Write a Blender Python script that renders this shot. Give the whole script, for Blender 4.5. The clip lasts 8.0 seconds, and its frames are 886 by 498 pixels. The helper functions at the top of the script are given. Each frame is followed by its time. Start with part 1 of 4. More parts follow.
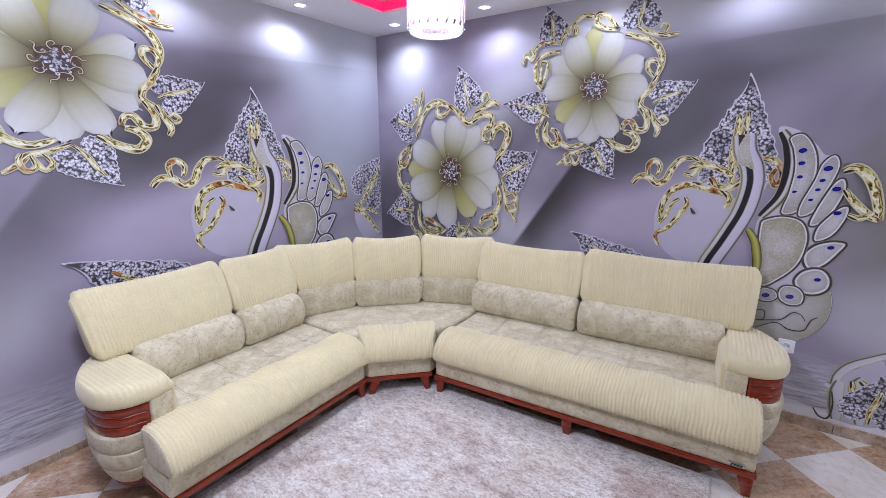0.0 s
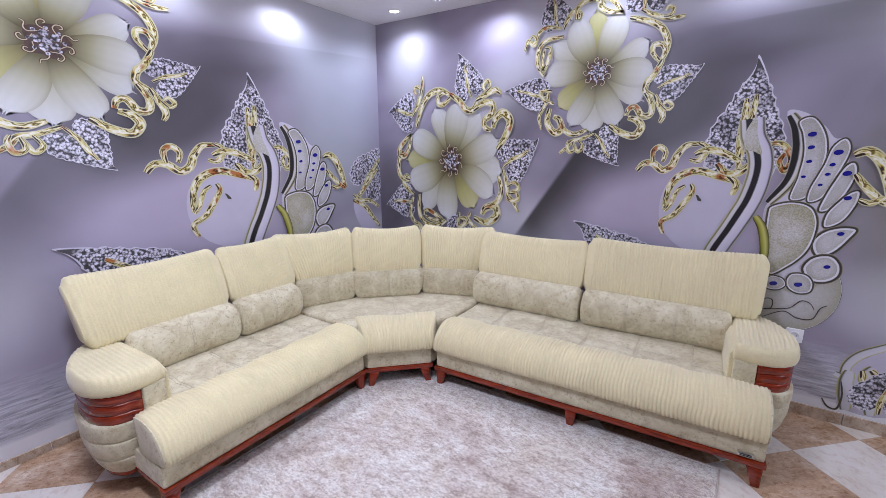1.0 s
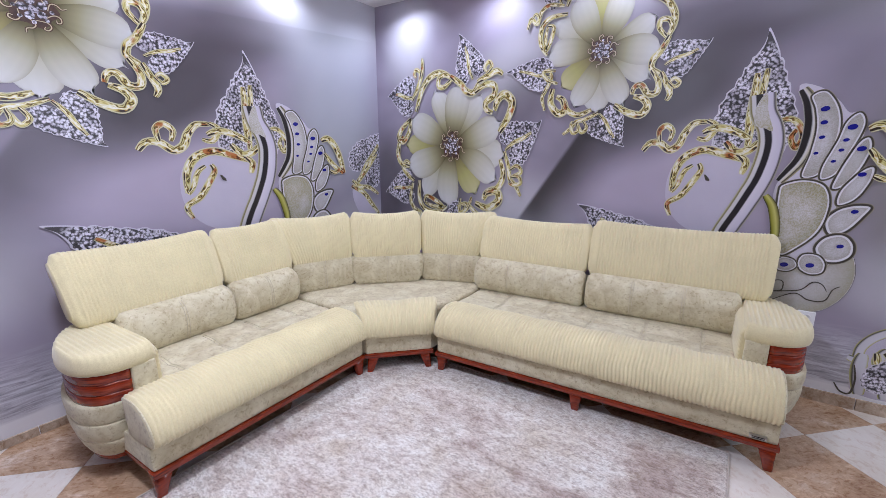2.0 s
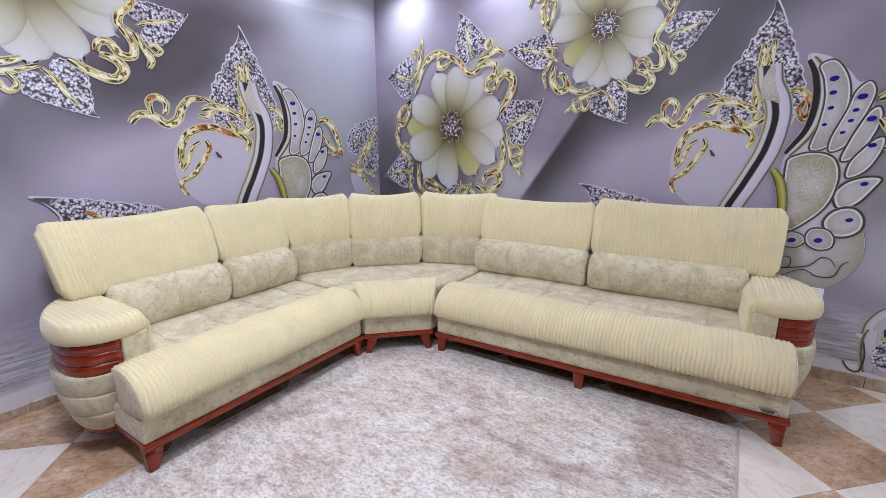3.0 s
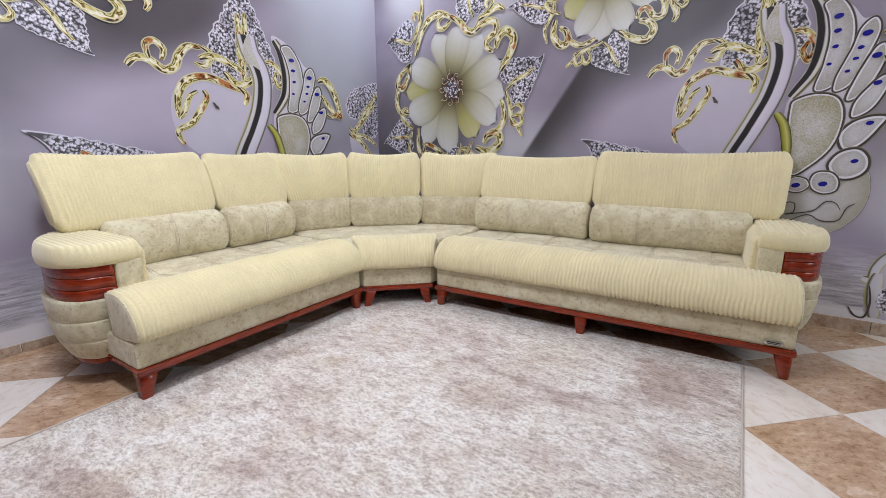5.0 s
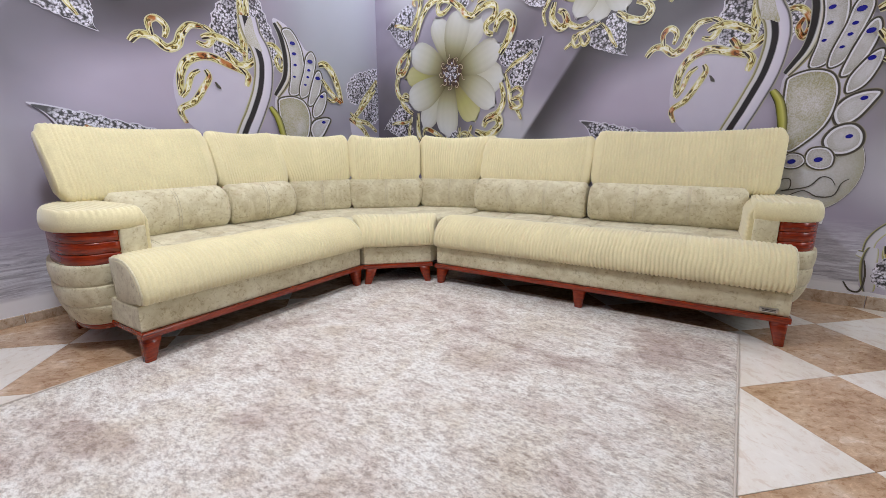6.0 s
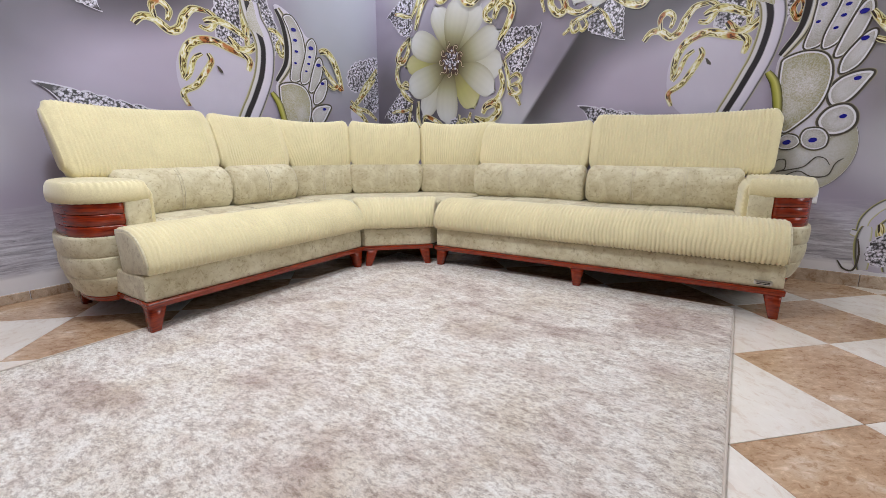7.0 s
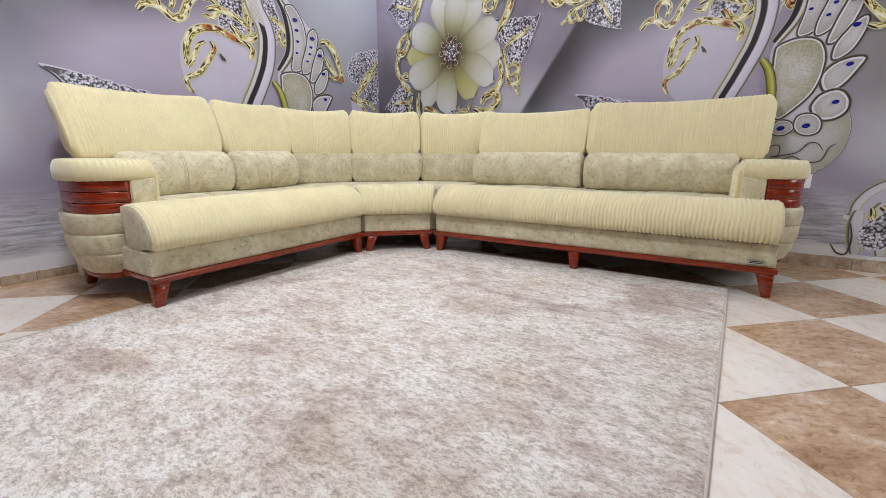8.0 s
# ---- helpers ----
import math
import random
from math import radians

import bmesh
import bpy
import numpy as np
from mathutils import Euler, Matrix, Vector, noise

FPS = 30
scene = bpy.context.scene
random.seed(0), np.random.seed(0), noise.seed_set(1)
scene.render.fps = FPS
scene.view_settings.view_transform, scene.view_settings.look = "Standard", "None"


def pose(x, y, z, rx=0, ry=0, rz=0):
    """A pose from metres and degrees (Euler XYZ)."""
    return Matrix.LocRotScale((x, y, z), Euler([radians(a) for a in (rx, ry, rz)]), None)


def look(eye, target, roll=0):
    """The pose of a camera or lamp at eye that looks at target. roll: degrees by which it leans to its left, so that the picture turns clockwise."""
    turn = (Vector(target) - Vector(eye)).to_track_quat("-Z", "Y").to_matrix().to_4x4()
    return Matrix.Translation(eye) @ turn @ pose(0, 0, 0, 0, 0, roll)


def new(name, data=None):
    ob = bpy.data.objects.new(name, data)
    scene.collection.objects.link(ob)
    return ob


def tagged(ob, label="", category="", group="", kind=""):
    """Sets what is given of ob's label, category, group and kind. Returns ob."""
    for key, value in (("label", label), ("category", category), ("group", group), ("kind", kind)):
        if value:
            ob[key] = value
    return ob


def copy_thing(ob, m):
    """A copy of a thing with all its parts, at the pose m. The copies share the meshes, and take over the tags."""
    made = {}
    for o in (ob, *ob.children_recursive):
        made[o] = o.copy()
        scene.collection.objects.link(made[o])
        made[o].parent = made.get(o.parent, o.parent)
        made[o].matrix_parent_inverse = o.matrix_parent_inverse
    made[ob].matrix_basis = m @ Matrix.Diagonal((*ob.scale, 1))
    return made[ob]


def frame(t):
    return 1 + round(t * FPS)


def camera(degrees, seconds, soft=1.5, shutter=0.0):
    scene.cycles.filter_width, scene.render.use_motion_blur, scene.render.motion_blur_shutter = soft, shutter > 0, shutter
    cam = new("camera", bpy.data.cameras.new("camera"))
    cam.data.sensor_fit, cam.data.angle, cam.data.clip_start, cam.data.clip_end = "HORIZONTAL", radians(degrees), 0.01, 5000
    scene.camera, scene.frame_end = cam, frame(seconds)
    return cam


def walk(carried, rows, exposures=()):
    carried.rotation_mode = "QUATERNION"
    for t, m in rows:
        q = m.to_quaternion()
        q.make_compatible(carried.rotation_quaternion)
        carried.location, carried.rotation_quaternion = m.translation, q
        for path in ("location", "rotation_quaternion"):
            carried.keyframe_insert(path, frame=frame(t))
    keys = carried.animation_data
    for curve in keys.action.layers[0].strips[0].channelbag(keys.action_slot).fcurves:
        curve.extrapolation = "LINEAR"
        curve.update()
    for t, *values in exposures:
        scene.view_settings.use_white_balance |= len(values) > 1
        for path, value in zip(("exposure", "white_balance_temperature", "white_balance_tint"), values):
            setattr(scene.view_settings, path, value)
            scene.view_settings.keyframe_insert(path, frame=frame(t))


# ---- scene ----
cam = camera(91.0, 8.0, soft=0.65)
PATH = [
    (0, (0.096, 0.075, 1.697), (-1.0, 1.684, 1.239), -0.0),
    (0.5, (0.081, 0.088, 1.657), (-1.014, 1.697, 1.199), -0.0),
    (1, (0.068, 0.104, 1.611), (-1.027, 1.714, 1.151), 0.0),
    (1.5, (0.051, 0.124, 1.551), (-1.044, 1.733, 1.089), -0.0),
    (3, (0.017, 0.156, 1.329), (-1.073, 1.768, 0.87), 0.0),
    (3.5, (0.013, 0.156, 1.247), (-1.077, 1.769, 0.788), 0.1),
    (4, (0.019, 0.152, 1.164), (-1.073, 1.765, 0.711), -0.1),
    (4.5, (0.026, 0.139, 1.083), (-1.065, 1.753, 0.631), -0.0),
    (6, (0.068, 0.072, 0.868), (-1.02, 1.69, 0.422), 0.1),
    (6.5, (0.08, 0.044, 0.813), (-1.005, 1.664, 0.365), 0.2),
    (7, (0.099, 0.023, 0.76), (-0.987, 1.642, 0.314), 0.1),
    (7.5, (0.114, 0.0, 0.715), (-0.971, 1.62, 0.27), 0.2),
    (8, (0.136, -0.024, 0.67), (-0.95, 1.596, 0.228), 0.2),
]
# the clip's own camera warms and brightens slightly on its way down
EXPOSURES = [(0.0, -0.55, 5750, 23), (4.0, -0.47, 6200, 16), (8.0, -0.40, 6550, 11.5)]
walk(cam, [(t, look(eye, target, roll)) for t, eye, target, roll in PATH], EXPOSURES)

# ---- light ----
world = bpy.data.worlds.new("room_world")
scene.world = world
world.use_nodes = True
world.node_tree.nodes["Background"].inputs[0].default_value = (0.5, 0.5, 0.55, 1)
world.node_tree.nodes["Background"].inputs[1].default_value = 0.02
SPOT_POWER, FILL_POWER, PENDANT_POWER, SIDE_FILL_POWER = 26.0, 1.0, 19.0, 30.0
LIGHT = (0.91, 0.975, 1.06)

# plan of the room, in metres: the two papered walls meet at (WX, WY)
WX, WY, EX, SY, CEIL = -2.86, 3.32, 2.3, -2.4, 2.678

# an unseen opening in the side wall, added to hold a fill light
OPEN_Y0, OPEN_Y1, OPEN_Z0, OPEN_Z1 = 1.9, 3.0, 0.9, 2.2

# ---- materials ----


def material(name, rough=0.5, metal=0.0, coat=0.0, sheen=0.0):
    m = bpy.data.materials.new(name)
    m.use_nodes = True
    t = m.node_tree
    b = t.nodes["Principled BSDF"]
    b.inputs["Roughness"].default_value, b.inputs["Metallic"].default_value = rough, metal
    b.inputs["Coat Weight"].default_value, b.inputs["Sheen Weight"].default_value = coat, sheen
    b.inputs["Coat Roughness"].default_value = 0.12
    return m, t, b


def node(t, kind, **sets):
    n = t.nodes.new("ShaderNode" + kind)
    for k, v in sets.items():
        if k in n.inputs:
            n.inputs[k].default_value = v
    return n


def coords(t, scale=(1, 1, 1), turn=0.0, source="Object", random_shift=False):
    c = t.nodes.new("ShaderNodeTexCoord")
    mp = t.nodes.new("ShaderNodeMapping")
    mp.inputs["Scale"].default_value = scale
    mp.inputs["Rotation"].default_value = (0, 0, radians(turn))
    t.links.new(c.outputs[source], mp.inputs["Vector"])
    if random_shift:
        info = t.nodes.new("ShaderNodeObjectInfo")
        mul = t.nodes.new("ShaderNodeMath")
        mul.operation = "MULTIPLY"
        mul.inputs[1].default_value = 37.0
        t.links.new(info.outputs["Random"], mul.inputs[0])
        t.links.new(mul.outputs[0], mp.inputs["Location"])
    return mp.outputs[0]


def noise_of(t, vec, scale, detail=4.0, rough=0.55, distort=0.0):
    n = node(t, "TexNoise", Scale=scale, Detail=detail, Roughness=rough, Distortion=distort)
    t.links.new(vec, n.inputs["Vector"])
    return n.outputs["Fac"]


def ramp(t, fac, stops):
    r = t.nodes.new("ShaderNodeValToRGB")
    e = r.color_ramp.elements
    while len(e) < len(stops):
        e.new(0.5)
    for el, (p, c) in zip(e, stops):
        el.position = p
        el.color = (*c, 1) if len(c) == 3 else c
    t.links.new(fac, r.inputs["Fac"])
    return r.outputs["Color"]


def mix(t, fac, a, b, blend="MIX"):
    n = t.nodes.new("ShaderNodeMix")
    n.data_type, n.blend_type = "RGBA", blend
    for v, k in ((fac, 0), (a, 6), (b, 7)):
        if isinstance(v, bpy.types.NodeSocket):
            t.links.new(v, n.inputs[k])
        else:
            n.inputs[k].default_value = v if k == 0 else (*v, 1)
    return n.outputs[2]


def bump(t, b, height, strength=0.3, distance=0.01):
    n = node(t, "Bump", Strength=strength, Distance=distance)
    t.links.new(height, n.inputs["Height"])
    t.links.new(n.outputs["Normal"], b.inputs["Normal"])


def suede():
    m, t, b = material("marbled_suede", 0.75, sheen=0.3)
    v = coords(t)
    big = noise_of(t, v, 9, 6, 0.65, 0.6)
    small = noise_of(t, v, 46, 8, 0.8, 0.4)
    c1 = ramp(t, big, [(0.34, (0.48, 0.41, 0.26)), (0.5, (0.605, 0.545, 0.365)), (0.64, (0.69, 0.64, 0.465))])
    c2 = ramp(t, small, [(0.38, (0.52, 0.45, 0.36)), (0.45, (0.90, 0.87, 0.83)), (0.50, (1, 1, 1))])
    t.links.new(mix(t, 0.7, c1, c2, "MULTIPLY"), b.inputs["Base Color"])
    bump(t, b, small, 0.25, 0.004)
    return m


def chenille(name, tone):
    m, t, b = material(name, 0.9, sheen=0.5)
    v = coords(t)
    big = noise_of(t, v, 5, 4, 0.6)
    fine = noise_of(t, v, 160, 3, 0.7)
    c1 = ramp(t, big, [(0.3, tuple(k * 0.88 for k in tone)), (0.7, tone)])
    c2 = ramp(t, fine, [(0.3, (0.84, 0.81, 0.77)), (0.62, (1, 1, 1))])
    t.links.new(mix(t, 0.75, c1, c2, "MULTIPLY"), b.inputs["Base Color"])
    bump(t, b, fine, 0.16, 0.003)
    return m


def varnished():
    m, t, b = material("varnished_mahogany", 0.26, coat=0.25)
    v = coords(t, (3, 3, 40))
    g = noise_of(t, v, 3, 6, 0.6, 0.8)
    t.links.new(ramp(t, g, [(0.3, (0.09, 0.006, 0.001)), (0.7, (0.36, 0.035, 0.003))]), b.inputs["Base Color"])
    bump(t, b, g, 0.05, 0.002)
    return m


def plain(name, colour, rough=0.5, metal=0.0, vary=0.08, scale=12.0, relief=0.1, coat=0.0):
    m, t, b = material(name, rough, metal, coat)
    n = noise_of(t, coords(t), scale, 5, 0.6)
    t.links.new(ramp(t, n, [(0.25, tuple(k * (1 - vary) for k in colour)), (0.75, tuple(min(1, k * (1 + vary)) for k in colour))]), b.inputs["Base Color"])
    bump(t, b, n, relief, 0.003)
    return m


def marble(name, stops, scale, vein=(0.60, 0.46, 0.34), pale=(1.32, 1.36, 1.42)):
    m, t, b = material(name, 0.16, coat=0.3)
    v = coords(t, (1, 1.5, 1), 25, "Object", True)
    n = noise_of(t, v, scale, 6, 0.6, 0.3)
    grain = noise_of(t, v, scale * 6, 8, 0.75, 0.6)
    c = ramp(t, n, stops)
    c = mix(t, 0.7, c, ramp(t, grain, [(0.40, vein), (0.48, (1, 1, 1)), (0.54, (1, 1, 1)), (0.61, pale)]), "MULTIPLY")
    t.links.new(c, b.inputs["Base Color"])
    t.links.new(ramp(t, n, [(0.2, (0.24, 0.24, 0.24)), (0.8, (0.14, 0.14, 0.14))]), b.inputs["Roughness"])
    return m


def glow(name, colour, strength):
    m, t, b = material(name, 0.5)
    b.inputs["Base Color"].default_value = (*colour, 1)
    b.inputs["Emission Color"].default_value = (*colour, 1)
    b.inputs["Emission Strength"].default_value = strength
    return m


def pile():
    m, t, b = material("mottled_pile", 0.95, sheen=0.2)
    big = noise_of(t, coords(t, (0.8, 1.2, 1)), 2.2, 7, 0.68, 0.4)
    warm = noise_of(t, coords(t, (1.1, 0.8, 1), 30), 3.1, 5, 0.65, 0.3)
    mid = noise_of(t, coords(t, (0.75, 1.3, 1)), 19, 9, 0.86, 0.15)
    dots = noise_of(t, coords(t, (0.8, 1.25, 1)), 66, 6, 0.9, 0.1)
    fine = noise_of(t, coords(t, (0.8, 1.3, 1)), 230, 3, 0.75)
    c1 = ramp(t, big, [(0.37, (0.60, 0.49, 0.44)), (0.45, (0.84, 0.77, 0.71)), (0.54, (0.98, 0.955, 0.905))])
    c1 = mix(t, ramp(t, warm, [(0.48, (0, 0, 0)), (0.66, (0.55, 0.55, 0.55))]), c1, (0.78, 0.69, 0.55))
    c2 = ramp(t, mid, [(0.41, (0.50, 0.41, 0.36)), (0.475, (0.82, 0.76, 0.71)), (0.525, (1, 1, 1))])
    c3 = ramp(t, dots, [(0.43, (0.42, 0.36, 0.33)), (0.48, (0.84, 0.81, 0.78)), (0.52, (1, 1, 1))])
    c4 = ramp(t, fine, [(0.3, (0.62, 0.59, 0.57)), (0.58, (1, 1, 1))])
    c = mix(t, 0.7, mix(t, 0.68, c1, c2, "MULTIPLY"), c3, "MULTIPLY")
    t.links.new(mix(t, 0.65, c, c4, "MULTIPLY"), b.inputs["Base Color"])
    bump(t, b, mix(t, 0.5, fine, dots), 0.8, 0.008)
    return m


SUEDE, WOOD, PILE = suede(), varnished(), pile()
RIBBED = chenille("cream_chenille", (0.80, 0.71, 0.425))
CREAM_TILE = marble("cream_marble", [(0.3, (0.78, 0.70, 0.61)), (0.7, (0.86, 0.81, 0.75))], 3.0, (0.86, 0.78, 0.72), (1.05, 1.06, 1.07))
BROWN_TILE = marble("brown_marble", [(0.32, (0.38, 0.23, 0.13)), (0.48, (0.52, 0.345, 0.215)), (0.60, (0.58, 0.41, 0.275)), (0.72, (0.69, 0.55, 0.43))], 5.0)
GROUT = plain("grout", (0.55, 0.46, 0.38), 0.9)
PAINT = plain("white_ceiling_paint", (0.88, 0.86, 0.88), 0.35, vary=0.02)
# assumed tone for the unseen walls, set dark to cut bounced light
PLAIN_WALL = plain("grey_lilac_wall_paint", (0.17, 0.16, 0.18), 0.6, vary=0.04)
PLASTIC = plain("white_plastic", (0.85, 0.85, 0.87), 0.3, vary=0.02)
DARK = plain("dark_gap", (0.02, 0.018, 0.016), 0.9)
STEEL = plain("brushed_steel", (0.62, 0.61, 0.58), 0.3, 1.0)
CHROME = plain("chrome", (0.8, 0.8, 0.82), 0.12, 1.0, vary=0.02)
THREAD = plain("seam_thread", (0.58, 0.52, 0.39), 0.8)
BULB = glow("lit_bulb", (1.0, 0.98, 1.0), 18.0)
DIFFUSER = glow("lit_diffuser", (1.0, 0.90, 0.98), 2.6)
PINK = glow("pink_led_strip", (1.0, 0.02, 0.14), 0.9)

# ---- mesh helpers ----


def part(name, bm, mat, parent=None, label="", smooth=True):
    me = bpy.data.meshes.new(name)
    bmesh.ops.recalc_face_normals(bm, faces=bm.faces)
    bm.to_mesh(me)
    bm.free()
    me.materials.append(mat)
    if smooth:
        me.shade_smooth()
    ob = new(name, me)
    ob.parent = parent
    return tagged(ob, label)


def thing(name, m, label, category, group="", kind=""):
    ob = new(name)
    ob.empty_display_size = 0.1
    ob.matrix_basis = m
    return tagged(ob, label, category, group, kind)


def box(bm, x0, x1, y0, y1, z0, z1, bevel=0.0):
    made = bmesh.ops.create_cube(bm, size=1)["verts"]
    for v in made:
        v.co = Vector((x0 + (v.co.x + 0.5) * (x1 - x0), y0 + (v.co.y + 0.5) * (y1 - y0), z0 + (v.co.z + 0.5) * (z1 - z0)))
    if bevel:
        edges = list({e for v in made for e in v.link_edges})
        bmesh.ops.bevel(bm, geom=edges, offset=bevel, segments=2, profile=0.6, affect="EDGES")
    return bm


def slab(x0, x1, y0, y1, z0, z1, bevel=0.0):
    return box(bmesh.new(), x0, x1, y0, y1, z0, z1, bevel)


def spline(points, per=6, closed=False):
    """A smooth line through a few control points of any dimension."""
    p = [np.array(q, float) for q in points]
    n, out = len(p), []
    for i in range(n if closed else n - 1):
        a, b, c, d = (p[k % n] if closed else p[min(max(k, 0), n - 1)] for k in (i - 1, i, i + 1, i + 2))
        for s in np.linspace(0, 1, per, endpoint=False):
            out.append(0.5 * (2 * b + (c - a) * s + (2 * a - 5 * b + 4 * c - d) * s * s + (3 * b - a - 3 * c + d) * s**3))
    return out if closed else out + [p[-1]]


def skin(bm, rings, cap=True):
    """Joins rings of equally many points into a closed skin."""
    rows = [[bm.verts.new(p) for p in ring] for ring in rings]
    n = len(rows[0])
    for a, b in zip(rows, rows[1:]):
        for k in range(n):
            bm.faces.new((a[k], a[(k + 1) % n], b[(k + 1) % n], b[k]))
    if cap:
        bm.faces.new(rows[0])
        bm.faces.new(rows[-1])
    return bm


def loft(profile, x0, x1, soft=0.03, ribs=0.0, pitch=0.02, step=0.02, flare=(0.0, 0.0), shift=None, sag=0.0, per=5, pinch=0.15, splay=0.0):
    """A cushion: a closed profile of (y, z) points drawn along x, with pillowed ends, standing ribs and a top wider than its foot."""
    ring = spline(profile, per, True)
    mid = np.mean(ring, axis=0)
    low, high = min(p[1] for p in ring), max(p[1] for p in ring)
    normals = []
    for k, p in enumerate(ring):
        d = ring[(k + 1) % len(ring)] - ring[k - 1]
        q = np.array([d[1], -d[0]]) / (np.linalg.norm(d) + 1e-9)
        normals.append(q if q @ (p - mid) > 0 else -q)
    xs = [x0 + soft * (1 - math.cos(k * math.pi / 10)) for k in range(5)]
    inner = max(2, round((x1 - x0 - 2 * soft) / (pitch / 6 if ribs else step)))
    xs += list(np.linspace(x0 + soft, x1 - soft, inner)) + [x1 - (x - x0) for x in reversed(xs)]
    rings, centre = [], (x0 + x1) / 2
    for x in xs:
        d = min(x - x0, x1 - x)
        grow = 1 - pinch * (1 - min(1, d / soft)) ** 2 if soft else 1
        if d < 0.35 * soft:
            grow *= 0.93
        row = []
        for p, nrm in zip(ring, normals):
            wob = 0.35 * math.sin(p[1] * 60 + 1.7 * math.sin(x * 9)) + 0.25 * math.sin(p[1] * 23 + x * 5)
            lift = ribs * abs(math.sin(math.pi * x / pitch + wob)) ** 0.7
            q = mid + (p - mid) * grow + nrm * lift
            up = (p[1] - low) / (high - low)
            xx = centre + (x - centre) * (1 + (flare[0] if x < centre else flare[1]) * up + splay * max(0.0, p[0]))
            dy = shift(x, p) if shift else 0.0
            row.append((xx, q[0] + dy, q[1] - sag * up * math.sin(math.pi * (x - x0) / (x1 - x0))))
        rings.append(row)
    return skin(bmesh.new(), rings)


def tube(points, radius, sides=8):
    """A round cord through points."""
    bm, rings = bmesh.new(), []
    pts = [Vector(p) for p in points]
    for k, p in enumerate(pts):
        d = (pts[min(k + 1, len(pts) - 1)] - pts[max(k - 1, 0)]).normalized()
        a = d.orthogonal().normalized() if abs(d.z) > 0.9 else d.cross(Vector((0, 0, 1))).normalized()
        b = d.cross(a)
        rings.append([p + radius * (math.cos(w) * a + math.sin(w) * b) for w in np.linspace(0, 2 * math.pi, sides, endpoint=False)])
    return skin(bm, rings)


def prism(outline, levels):
    """A plan outline stacked at levels of (z, inset): the outline shrunk along its own normals."""
    pts = [np.array(p, float) for p in outline]
    n = len(pts)
    area = sum(pts[k][0] * pts[(k + 1) % n][1] - pts[(k + 1) % n][0] * pts[k][1] for k in range(n))
    turn = 1 if area > 0 else -1
    inward = []
    for k in range(n):
        d = pts[(k + 1) % n] - pts[k - 1]
        inward.append(turn * np.array([-d[1], d[0]]) / (np.linalg.norm(d) + 1e-9))
    return skin(bmesh.new(), [[(*(p + i * s), z) for p, i in zip(pts, inward)] for z, s in levels])


# ---- the room ----
floor = tagged(part("floor", slab(WX - 0.2, EX + 0.2, SY - 0.2, WY + 0.2, -0.12, -0.006), GROUT, None, "", False), "diagonal chequered floor of cream and brown marble tiles", "floor", kind="structure")
ceiling_bm = bmesh.new()
# a flat border round a sunken tray
TX0, TX1, TY0, TY1 = -2.32, EX - 0.55, SY + 0.55, 2.81
box(ceiling_bm, WX - 0.2, TX0, SY - 0.2, WY + 0.2, CEIL, CEIL + 0.3)
box(ceiling_bm, TX1, EX + 0.2, SY - 0.2, WY + 0.2, CEIL, CEIL + 0.3)
box(ceiling_bm, TX0, TX1, TY1, WY + 0.2, CEIL, CEIL + 0.3)
box(ceiling_bm, TX0, TX1, SY - 0.2, TY0, CEIL, CEIL + 0.3)
box(ceiling_bm, TX0 - 0.01, TX1 + 0.01, TY0 - 0.01, TY1 + 0.01, CEIL + 0.08, CEIL + 0.31)
ceiling = tagged(part("ceiling", ceiling_bm, PAINT, None, "", False), "white ceiling with a sunken tray edged in pink light", "ceiling", kind="structure")
wall_left = tagged(part("wall_left", slab(WX - 0.15, WX, SY - 0.15, WY + 0.15, -0.1, CEIL), PLAIN_WALL, None, "", False), "wall papered with a lilac jewelled flower mural", "wall", kind="structure")
wall_right = tagged(part("wall_right", slab(WX, EX + 0.15, WY, WY + 0.15, -0.1, CEIL), PLAIN_WALL, None, "", False), "wall papered with a lilac jewelled flower mural", "wall", kind="structure")
wall_back = tagged(part("wall_back", slab(WX, EX + 0.15, SY - 0.15, SY, -0.1, CEIL), PLAIN_WALL, None, "", False), "plain painted wall", "wall", kind="structure")
bm = bmesh.new()
box(bm, EX, EX + 0.15, SY, OPEN_Y0, -0.1, CEIL)
box(bm, EX, EX + 0.15, OPEN_Y1, WY, -0.1, CEIL)
box(bm, EX, EX + 0.15, OPEN_Y0, OPEN_Y1, -0.1, OPEN_Z0)
box(bm, EX, EX + 0.15, OPEN_Y0, OPEN_Y1, OPEN_Z1, CEIL)
wall_side = tagged(part("wall_side", bm, PLAIN_WALL, None, "", False), "plain painted wall with an opening added for fill light", "wall", kind="structure")


def lamp(name, kind, at, power, size, colour=LIGHT, **more):
    d = bpy.data.lights.new(name, kind)
    d.energy, d.color = power, colour
    if kind == "AREA":
        d.shape, d.size = "DISK", size
    else:
        d.shadow_soft_size = size
    if kind == "SPOT":
        d.spot_size, d.spot_blend = radians(more.get("cone", 120)), 0.8
    ob = new(name, d)
    ob.location = at
    return ob


